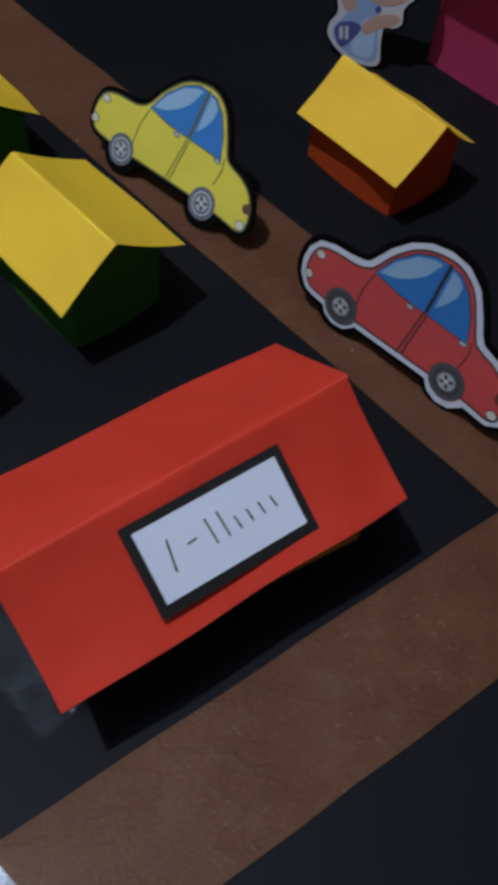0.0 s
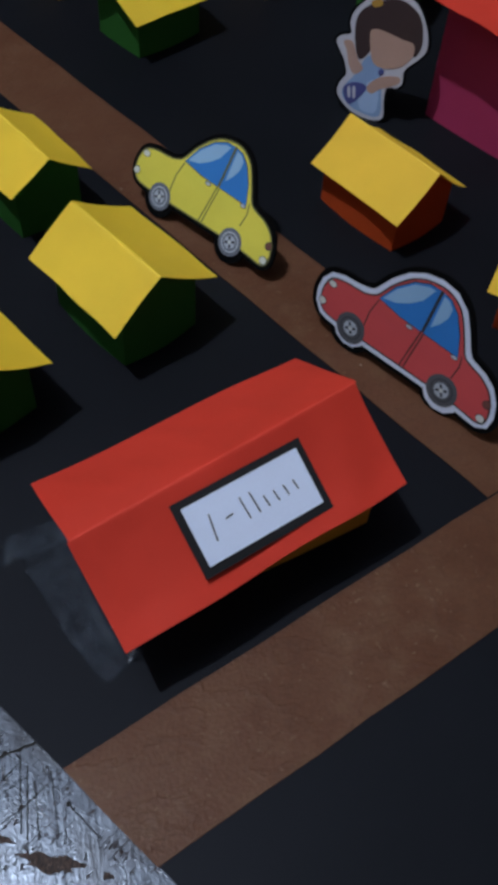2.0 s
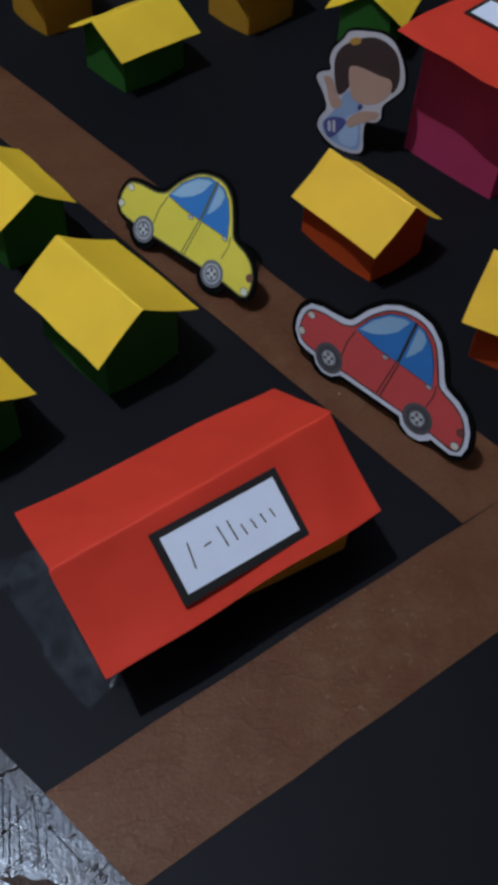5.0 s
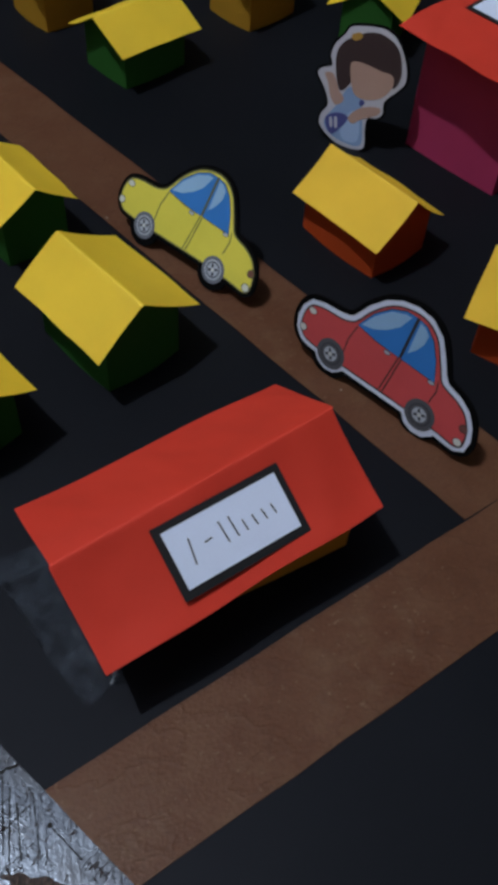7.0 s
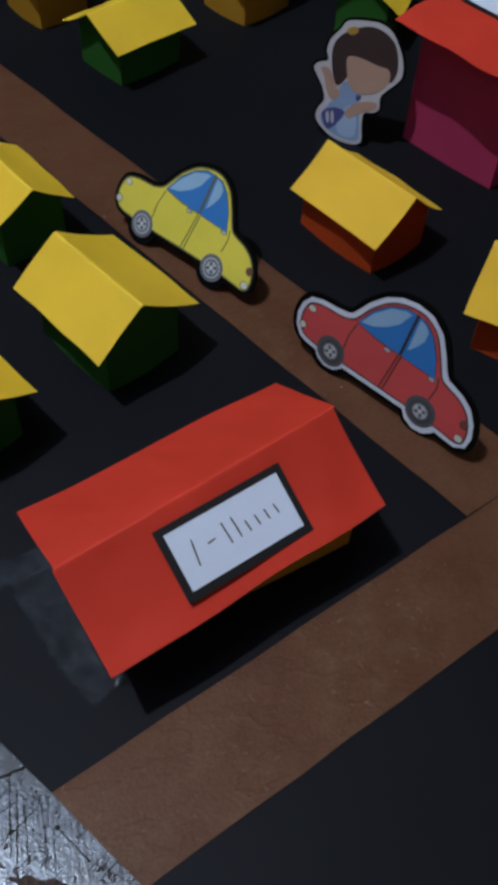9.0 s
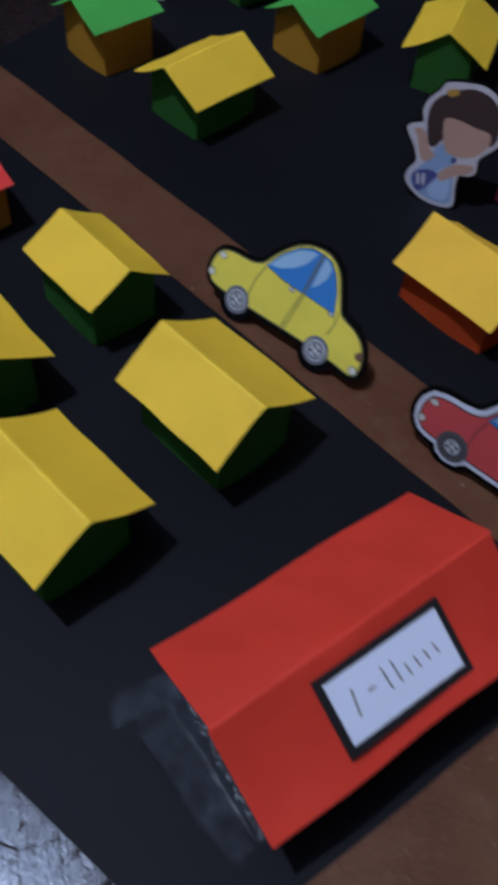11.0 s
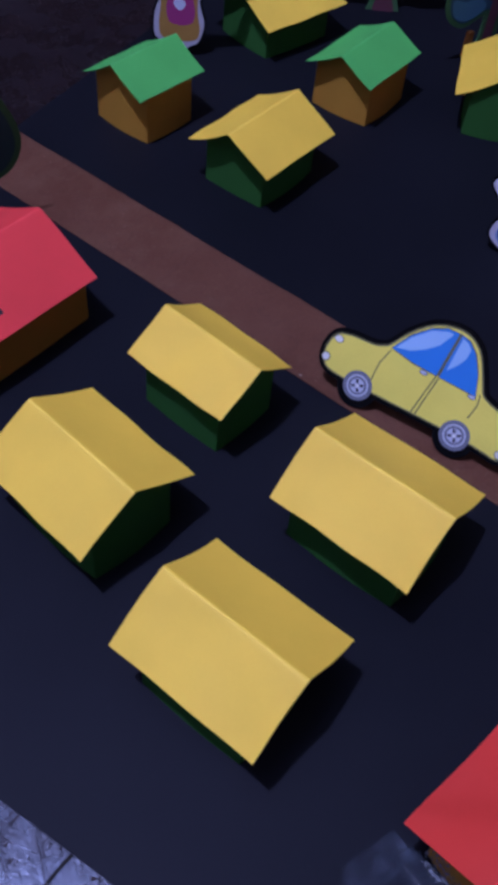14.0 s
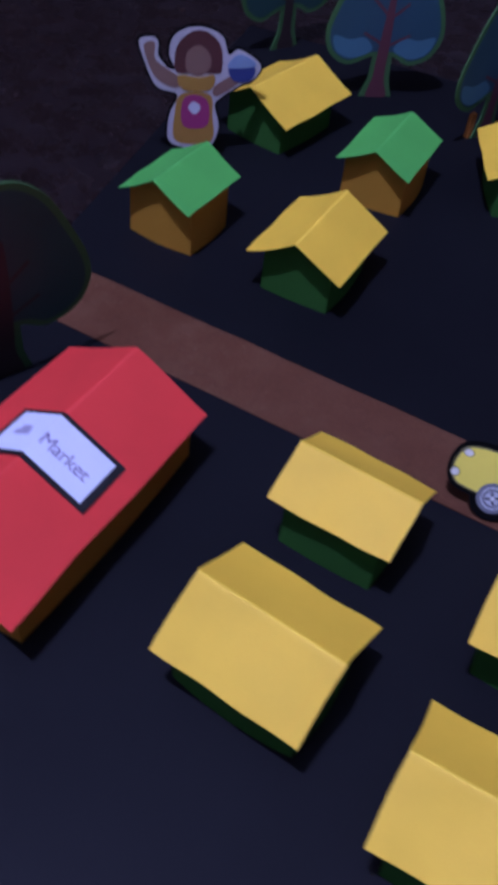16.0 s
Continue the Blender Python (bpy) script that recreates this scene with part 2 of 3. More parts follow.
# ---- the model's board and roads ----
BU, BV = Vector((0.971, 0.237)), Vector((-0.237, 0.971))


def on_board(u, v):
    return tuple((BU * u + BV * v) * U)


board = thing("model_board", pose(0, 0, 0), "large black paper-covered board, base of a paper town", "board")
bm = bmesh.new()
slab(bm, [on_board(*q) for q in ((0, -4.4), (10.6, -4.4), (10.6, 7.85), (0, 7.2))], -0.0022, 0.0)
part("board_sheet", bm, BOARD, board)
bm = bmesh.new()
slab(bm, [on_board(*q) for q in ((2.0, 7.305), (3.9, 7.415), (3.9, 7.437), (2.0, 7.325))], 0.0001, 0.0006)
part("edge_tape", bm, WHITE, board, "thin pale edge of the board")


def strip(name, label, corners, top):
    """A paper road with hand-cut, slightly wavering edges."""
    rnd = random.Random(name + label)
    outline = []
    for i, a in enumerate(corners):
        b = corners[(i + 1) % len(corners)]
        n = max(2, int((Vector(b) - Vector(a)).length / 0.35))
        for k in range(n):
            t = k / n
            w = 0.006 if k else 0
            outline.append(((a[0] + (b[0] - a[0]) * t + rnd.uniform(-w, w)) * U, (a[1] + (b[1] - a[1]) * t + rnd.uniform(-w, w)) * U))
    bm = slab(bmesh.new(), outline, 0.0002, top)
    me = bpy.data.meshes.new(name)
    bmesh.ops.recalc_face_normals(bm, faces=bm.faces)
    bm.to_mesh(me)
    bm.free()
    me.materials.append(ROAD)
    return tagged(new(name, me), label, "paper road")


strip("paper_road", "long brown kraft paper road glued across the black board", [(3.337, 0.012), (4.10, 0.012), (3.03, 8.41), (2.33, 8.24)], 0.0007)
strip("paper_road", "wide brown kraft paper road along the board's near side", [(0.0, 0.0), (5.6, 0.0), (5.6, -0.752), (0.172, -0.742)], 0.0009)

# ---- paper houses ----
ACROSS = (0.0, 0.012, 0.03, 0.055, 0.1, 0.22, 0.36, 0.5, 0.65, 0.82, 1.0)


def roof_bm(length, width, rise, flare=(0.0, 0.0), thick=0.0005, seed=0, wave=0.0007, off=0.0, skew=0.0, tip=0.0, twist=0.0, slide=0.0):
    """A folded sheet: ridge at height 0 along y, eaves at -rise. flare bows each slope so that its eave lifts;
    tip lifts one end of the ridge, twist one corner of each eave, slide shifts the ridge along itself."""
    rnd = random.Random(seed)
    nl = 20
    lift = [rnd.uniform(-1, 1) * 0.0011 for _ in range(4)]
    phase = [rnd.uniform(0, 6.28) for _ in range(4)]
    side = [-a for a in ACROSS[:0:-1]] + list(ACROSS)
    rows = []
    for j in range(nl + 1):
        row, t = [], j / nl
        for s in side:
            a, k = abs(s), int(s > 0)
            z = -rise * (a + flare[k] * (a - a * a)) - 0.0007 * max(0.0, 1 - a / 0.055) ** 2 + tip * (1 - a) * (2 * t - 1) + twist * s * (2 * t - 1)
            z += lift[k * 2 + (t > 0.5)] * a * abs(2 * t - 1)
            z += wave * a * math.sin(phase[k] + 5.0 * t + 2.5 * a) * math.sin(phase[2 + k] + 3 * a)
            z += 0.45 * wave * a * math.sin(phase[3 - k] + 14.0 * t)
            row.append((s * width / 2 + off * (1 - a) + 0.5 * wave * s * math.sin(phase[k] + 11.0 * t), (t - 0.5) * length - skew * s + slide * (1 - a) + 0.0006 * math.sin(phase[k] + 4 * s), z))
        rows.append(row)
    bm = bmesh.new()
    top = [[bm.verts.new(p) for p in row] for row in rows]
    bot = [[bm.verts.new((p[0], p[1], p[2] - thick)) for p in row] for row in rows]
    w = len(side) - 1
    for j in range(nl):
        for i in range(w):
            bm.faces.new((top[j][i], top[j][i + 1], top[j + 1][i + 1], top[j + 1][i]))
            bm.faces.new((bot[j][i], bot[j + 1][i], bot[j + 1][i + 1], bot[j][i + 1]))
        bm.faces.new((top[j][0], top[j + 1][0], bot[j + 1][0], bot[j][0]))
        bm.faces.new((top[j][w], bot[j][w], bot[j + 1][w], top[j + 1][w]))
    for i in range(w):
        bm.faces.new((top[0][i], bot[0][i], bot[0][i + 1], top[0][i + 1]))
        bm.faces.new((top[nl][i], top[nl][i + 1], bot[nl][i + 1], bot[nl][i]))
    bm.normal_update()
    for f in bm.faces:
        f.smooth = True
        if max(abs(v.co.x - off) for v in f.verts) < 0.016 * width / 2:
            f.material_index = 1
    for e in bm.edges:
        m = e.verts[0].co.x, e.verts[1].co.x
        if len(e.link_faces) == 2 and e.calc_face_angle(0) > 0.6:
            e.smooth = False
    return bm


def bent_wall(x0, y0, x1, y1, heights, thick, bow):
    """A paper wall standing between two corners, slightly bowed; heights along it."""
    n = len(heights) - 1
    d = Vector((x1 - x0, y1 - y0)).normalized()
    nx, ny = d.y, -d.x
    bm = bmesh.new()
    cols = []
    for i, h in enumerate(heights):
        t = i / n
        b = bow * math.sin(3.14159 * t)
        px, py = x0 + (x1 - x0) * t + nx * b, y0 + (y1 - y0) * t + ny * b
        cols.append([bm.verts.new((px + nx * o, py + ny * o, z)) for o, z in ((0, 0), (0, h), (-thick, h), (-thick, 0))])
    for a, b in zip(cols, cols[1:]):
        for k in range(4):
            bm.faces.new((a[k], b[k], b[(k + 1) % 4], a[(k + 1) % 4]))
    bm.faces.new(cols[0])
    bm.faces.new(cols[-1][::-1])
    return bm


def walls(parent, length, width, eave, ridge, material, seed, shift, off, turn, low):
    """Four paper walls: two long sides and two gable ends."""
    rnd = random.Random(seed + 100)
    h, l, t = width / 2, length / 2, 0.0006
    eave, ridge = eave - low, ridge - low
    across = [-h + 2 * h * i / 16 for i in range(17)]
    gable = [eave + (ridge - eave) * ((q + h) / (h + off) if q < off else (h - q) / (h - off)) for q in across]
    for a, b, hs, label in (((-h, l), (-h, -l), [eave] * 7, ""), ((h, -l), (h, l), [eave] * 7, ""), ((-h + t, -l), (h - t, -l), gable, "gable end wall"), ((h - t, l), (-h + t, l), gable[::-1], "gable end wall")):
        bm = bent_wall(a[0], a[1] + shift, b[0], b[1] + shift, hs, t, rnd.uniform(0.0012, 0.0034))
        bmesh.ops.rotate(bm, cent=(0, shift, 0), matrix=Matrix.Rotation(radians(turn), 3, "Z"), verts=bm.verts)
        part("wall", bm, material, parent, label)


def house(x, y, yaw, length, width, zr, ze, inset, roof, wall, label, name="paper_house", group="paper houses", flare=(0.04, 0.2), seed=0, wave=0.0007, shift=0.0, off=0.0, skew=0.0, turn=0.0, low=0.0, tip=0.0, twist=0.0, slide=0.0):
    ob = thing(name, pose(x * U, y * U, 0.0002, 0, 0, yaw), label, "paper house", group)
    L, W, R, E = length * U, width * U, zr * U, ze * U
    wl, ww = L - 2 * inset[1] * U, W - 2 * inset[0] * U
    a = ww / W
    drop = 0.0027 + max(flare) * (R - E) * (a - a * a) * 1.05
    walls(ob, wl, ww, R - (R - E) * a - drop, R - drop * 0.7 - 0.0004, wall, seed, shift * U, off * U, turn, low * U)
    rf = part("roof", roof_bm(L, W, R - E, flare, seed=seed, wave=wave, off=off * U, skew=skew * U, tip=tip * U, twist=twist * U, slide=slide * U), [roof, CREASE[roof.name]], ob)
    rf.location = (0, 0, R)
    return ob


YG = "small paper house with folded yellow roof and dark green walls"
GM = "small paper house with bright green roof and mustard yellow walls"
OR = "small paper house with amber yellow roof and orange-red walls"
EAST, SOUTH = (0.05, 0.22), (0.3, 0.03)
HOUSES = [
    # x, y, yaw, length, width, ridge, eave, wall inset, roof, walls, label, bow of the slopes
    (0.674, 2.762, 7.3, 1.048, 0.947, 0.805, 0.520, (0.12, 0.14), YELLOW, GREEN, YG, EAST, -0.02),
    (2.112, 2.900, 7.4, 1.065, 0.975, 0.815, 0.495, (0.14, 0.10), YELLOW, GREEN, YG, EAST, -0.05),
    (2.087, 4.520, 4.9, 0.922, 0.770, 0.735, 0.487, (0.085, 0.10), YELLOW, GREEN, YG, EAST),
    (0.815, 4.318, 2.7, 1.027, 0.965, 0.765, 0.477, (0.15, 0.07), YELLOW, GREEN, YG, EAST, -0.03),
    (4.692, 2.812, 5.8, 1.048, 0.858, 0.709, 0.384, (0.10, 0.08), AMBER, BRICKRED, OR, (0.05, 0.36)),
    (5.0, 0.985, 27.0, 1.049, 0.86, 0.860, 0.421, (0.11, 0.12), AMBER, BRICKRED, OR, EAST),
    (4.442, 6.400, -82.0, 1.059, 0.930, 0.688, 0.427, (0.13, 0.125), YELLOW, GREEN, YG, SOUTH),
    (4.190, 7.830, -84.6, 0.895, 0.790, 0.738, 0.513, (0.045, 0.135), LEAFGREEN, MUSTARD, GM, SOUTH),
    (6.215, 6.712, -81.0, 1.000, 0.790, 0.693, 0.493, (0.06, 0.135), LEAFGREEN, MUSTARD, GM, SOUTH),
    (6.495, 8.276, -93.0, 1.184, 1.050, 0.680, 0.401, (0.15, 0.13), YELLOW, GREEN, YG, SOUTH),
    (7.193, 5.616, -57.2, 1.072, 0.920, 0.720, 0.433, (0.17, 0.07), YELLOW, GREEN, YG, SOUTH),
]
for n, row in enumerate(HOUSES):
    house(*row[:11], flare=row[11], seed=n, off=row[12] if len(row) > 12 else 0.0)

# ---- shops with signs ----


def slope_frame(ob, width, zr, ze, side, off=0.0, sunk=0.0):
    """The sheet of one roof slope: origin at the ridge, x down the slope, y along the ridge, z off the paper."""
    W, R, E = width * U, zr * U, ze * U
    d = Vector((side * W / 2 - off * U, 0, E - R)).normalized()
    y = Vector((0, 1, 0))
    n = d.cross(y) * (1 if side > 0 else -1)
    return Matrix(((d.x, y.x, n.x, off * U), (d.y, y.y, n.y, 0), (d.z, y.z, n.z, R), (0, 0, 0, 1))) @ Matrix.Translation((0, 0, -sunk * U))


def sheet(bm, frame_m, x0, x1, y0, y1, z0, z1):
    slab(bm, [(x0 * U, y0 * U), (x1 * U, y0 * U), (x1 * U, y1 * U), (x0 * U, y1 * U)], z0, z1, lambda u, v, w: frame_m @ Vector((u, v, w)))


def strokes(name, frame_m, paths, width, z, parent, ink=None):
    for path in paths:
        bm = bmesh.new()
        slab(bm, ribbon([(a * U, b * U) for a, b in path], width * U), z, z + 0.00015, lambda u, v, w: frame_m @ Vector((u, v, w)))
        part(name, bm, ink or PEN, parent)


SHOP = (1.595, 0.801, -90.3, 2.016, 1.258, 0.943, 0.574, (0.26, 0.115))
shop = house(*SHOP, RED, MUSTARD, "long paper shop with red folded roof and framed white sign", "paper_shop", "paper shops", flare=(-0.02, 0.46), seed=21, wave=0.0015, shift=0.055, off=0.024, skew=0.033, turn=-7.0, low=0.12, tip=0.044, twist=0.032, slide=-0.03)
front = slope_frame(shop, SHOP[4], SHOP[5], SHOP[6], 1, 0.024, 0.010)
bm = bmesh.new()
sheet(bm, front, 0.118, 0.592, -0.448, 0.468, 0.0004, 0.0014)
sign = part("sign", bm, INK, shop, "black card sign frame")
bm = bmesh.new()
sheet(bm, front, 0.166, 0.536, -0.398, 0.420, 0.0014, 0.0018)
part("sign_face", bm, WHITE, sign, "plain white paper sign face")
bars = [[(0.265, -0.262), (0.425, -0.285)], [(0.335, -0.18), (0.33, -0.125)]]
for k in range(6):
    y = -0.05 + 0.071 * k
    bars.append([(0.265 if k < 2 else 0.325, y), (0.405 - 0.003 * k, y + 0.010)])
strokes("pen_bar", front, bars, 0.010, 0.0018, sign)

MARKET = (0.876, 6.238, -83.6, 2.140, 1.25, 0.806, 0.488, (0.115, 0.10))
market = house(*MARKET, CRIMSON, MUSTARD, "long paper market with crimson folded roof and white sign", "paper_shop", "paper shops", flare=(0.03, 0.03), seed=22, wave=0.0012, shift=0.06)
near = slope_frame(market, MARKET[4], MARKET[5], MARKET[6], 1)
away = slope_frame(market, MARKET[4], MARKET[5], MARKET[6], -1)
bm = bmesh.new()
sheet(bm, near, 0.0, 0.545, -0.21, 0.255, 0.0004, 0.0013)
sheet(bm, away, 0.0, 0.395, -0.21, 0.255, 0.0004, 0.0013)
sign = part("sign", bm, INK, market, "black card sign frame folded over the ridge")
bm = bmesh.new()
sheet(bm, near, -0.010, 0.482, -0.172, 0.216, 0.0013, 0.0017)
sheet(bm, away, -0.010, 0.345, -0.172, 0.216, 0.0013, 0.0017)
face = part("sign_face", bm, WHITE, sign, "white paper sign face folded over the ridge")
text = bpy.data.curves.new("lettering", "FONT")
text.body, text.size, text.extrude = "Market", 0.0145, 0.0001
text.space_character = 0.95
probe = new("lettering", text)
bpy.context.view_layer.update()
letters = bpy.data.meshes.new_from_object(probe.evaluated_get(bpy.context.evaluated_depsgraph_get()))
bpy.data.objects.remove(probe)
letters.materials.clear()
letters.materials.append(VIOLETPEN)
word = new("lettering", letters)
word.parent = sign
word.matrix_basis = near @ Matrix.Translation((0.004 * U, -0.045 * U, 0.0019))
word["label"] = "handwritten word Market in dark pen"
strokes("pen_bar", away, [[(0.25, 0.01), (0.11, 0.02)], [(0.22, 0.055), (0.13, 0.055)]], 0.05, 0.0017, sign, FADEDPEN)

PINKHALL = (6.50, 3.13, 6.0, 1.43, 1.52, 1.37, 1.30, (0.36, 0.165))
hall = house(*PINKHALL, RED, PINK, "tall paper building with red roof and magenta walls", "paper_shop", "paper shops", flare=(-0.8, -0.8), seed=23, wave=0.002, shift=0.09, turn=2.0)
slope = slope_frame(hall, PINKHALL[4], PINKHALL[5], PINKHALL[6], -1)
bm = bmesh.new()
sheet(bm, slope, -0.25, 0.12, -0.42, 0.50, 0.0008, 0.0016)
sign = part("sign", bm, INK, hall, "black card sign frame")
bm = bmesh.new()
sheet(bm, slope, -0.21, 0.075, -0.38, 0.455, 0.0016, 0.002)
part("sign_face", bm, WHITE, sign, "plain white paper sign face")

ROSE = paper("rose_paper", (0.62, 0.16, 0.30))
# lighter rose along the ridge, a painted fold highlight
CREASE["rose_paper"] = paper("rose_paper_fold_highlight", (0.68, 0.20, 0.34))
house(2.47, -2.44, -90.0, 2.0, 1.16, 0.82, 0.50, (0.14, 0.14), ROSE, WHITE, "paper building with rose pink folded roof", "paper_shop", "paper shops", seed=24)

# ---- clear tape beside the shop ----


def tape_material():
    m, nt, bsdf = base("clear_tape")
    n = noise_node(nt, 90, 4)
    bsdf.inputs["Base Color"].default_value = (0.24, 0.31, 0.42, 1)
    nt.links.new(ramp(nt, n, [(0.38, (0.02, 0.02, 0.02, 1)), (0.72, (0.11, 0.11, 0.11, 1))]), bsdf.inputs["Alpha"])
    bsdf.inputs["Roughness"].default_value = 0.28
    bumped(nt, bsdf, noise_node(nt, 210, 4), 0.5, 0.0009)
    return m


TAPE = tape_material()
tape = thing("clear_tape", pose(0, 0, 0), "wrinkled clear sticky tape between shop wall and black board", "tape")


def tape_piece(left, right, up):
    """A strip between two edges; its right edge climbs the shop wall in small crinkles."""
    rnd = random.Random(len(left))
    bm = bmesh.new()
    n, k = 28, 8

    def along(edge, t):
        f = t * (len(edge) - 1)
        i = min(int(f), len(edge) - 2)
        return Vector(edge[i]).lerp(Vector(edge[i + 1]), f - i)

    grid = []
    for i in range(n + 1):
        row = []
        for j in range(k + 1):
            s, t = i / n, j / k
            p = along(left, s).lerp(along(right, s), t)
            climb = max(0, t - 0.80) * 5.0
            z = 0.0005 + rnd.uniform(0, 0.0003) + up * climb * rnd.uniform(0.75, 1.15)
            edge = rnd.uniform(-0.0025, 0.0025) if j == 0 else rnd.uniform(-0.012, 0.012) * min(climb, 1)
            row.append(bm.verts.new(((p.x + edge) * U, (p.y + edge) * U, z)))
        grid.append(row)
    for i in range(n):
        for j in range(k):
            bm.faces.new((grid[i][j], grid[i + 1][j], grid[i + 1][j + 1], grid[i][j + 1])).smooth = j < k - 2
    bmesh.ops.solidify(bm, geom=bm.faces[:], thickness=0.0001)
    return bm


part("tape_strip", tape_piece(((0.41, 1.36), (0.37, 1.14), (0.40, 0.93), (0.385, 0.70), (0.41, 0.54), (0.437, 0.285)), ((0.76, 1.36), (0.74, 0.90), (0.69, 0.33)), 0.009), TAPE, tape)
part("tape_strip", tape_piece(((0.276, 1.35), (0.374, 1.553)), ((0.74, 1.30), (0.77, 1.484)), 0.0), TAPE, tape)


def crinkle_material():
    m, nt, bsdf = base("crinkled_clear_tape")
    bsdf.inputs["Base Color"].default_value = (0.55, 0.60, 0.66, 1)
    nt.links.new(ramp(nt, noise_node(nt, 420, 3), [(0.47, (0.01, 0.01, 0.01, 1)), (0.70, (0.80, 0.80, 0.80, 1))]), bsdf.inputs["Alpha"])
    bsdf.inputs["Roughness"].default_value = 0.09
    bumped(nt, bsdf, noise_node(nt, 380, 3), 0.8, 0.0012)
    return m


def crinkle(a, b, height, seed):
    """The crumpled edge of the tape where it turns up against the wall."""
    rnd = random.Random(seed)
    a, b, n, k = Vector(a), Vector(b), 70, 4
    bm = bmesh.new()
    rows = []
    for i in range(n + 1):
        p = a.lerp(b, i / n)
        rows.append([bm.verts.new(((p.x - 0.055 * (1 - j / k) + rnd.uniform(-0.018, 0.018)) * U, (p.y + rnd.uniform(-0.008, 0.008)) * U, 0.0009 + height * (j / k) ** 1.6 * rnd.uniform(0.7, 1.2))) for j in range(k + 1)])
    for i in range(n):
        for j in range(k):
            bm.faces.new((rows[i][j], rows[i + 1][j], rows[i + 1][j + 1], rows[i][j + 1]))
    bmesh.ops.solidify(bm, geom=bm.faces[:], thickness=0.0001)
    return bm


part("crinkled_edge", crinkle((0.800, 1.28), (0.690, 0.335), 0.020, 5), crinkle_material(), tape, "shiny crumpled tape edge")

# ---- printed cut-outs ----


def grown(outline, d):
    """An outline pushed outwards by d."""
    n, out = len(outline), []
    area = sum(outline[i][0] * outline[(i + 1) % n][1] - outline[(i + 1) % n][0] * outline[i][1] for i in range(n))
    sgn = 1 if area > 0 else -1
    for i in range(n):
        a, b = Vector(outline[i - 1]), Vector(outline[(i + 1) % n])
        t = (b - a).normalized()
        out.append((outline[i][0] + sgn * t.y * d, outline[i][1] - sgn * t.x * d))
    return out


def layer(name, outline, depth, thick, material, parent, label=""):
    """One flat sheet of a cut-out: depth counts from the back of the card towards its printed face."""
    bm = bmesh.new()
    slab(bm, [(u * U, v * U) for u, v in outline], depth, depth + thick, lambda u, v, w: (u, -w, v))
    return part(name, bm, material, parent, label)


def bar(a, b, w):
    return ribbon([a, b], w)


def printed(name, colour):
    return paper(name, colour, rough=0.55, vary=0.06, grain=0.15, gloss=0.35)


CARRED, CARYELLOW = printed("printed_dark_red", (0.60, 0.080, 0.085)), printed("printed_lemon", (0.74, 0.66, 0.085))
GLASSBLUE, GLASSLIGHT = printed("printed_blue", (0.035, 0.20, 0.58)), printed("printed_light_blue", (0.28, 0.48, 0.72))
PALETYRE = printed("printed_blue_grey_tyre", (0.15, 0.165, 0.20))
TYRE, RIM, HUB = printed("printed_tyre_grey", (0.09, 0.095, 0.11)), printed("printed_rim_grey", (0.46, 0.50, 0.58)), printed("printed_dark_grey", (0.05, 0.05, 0.06))
LINE = printed("printed_outline", (0.035, 0.03, 0.03))
OLIVE = printed("printed_olive_outline", (0.12, 0.12, 0.05))
BORDER = printed("white_cut_border", (0.66, 0.72, 0.88))
FOAM = paper("black_backing_card", (0.004, 0.004, 0.0045), rough=0.9, gloss=0.04)
LAMPWHITE = printed("printed_lamp_white", (0.66, 0.68, 0.66))
TAILRED = printed("printed_tail_lamp", (0.17, 0.07, 0.06))


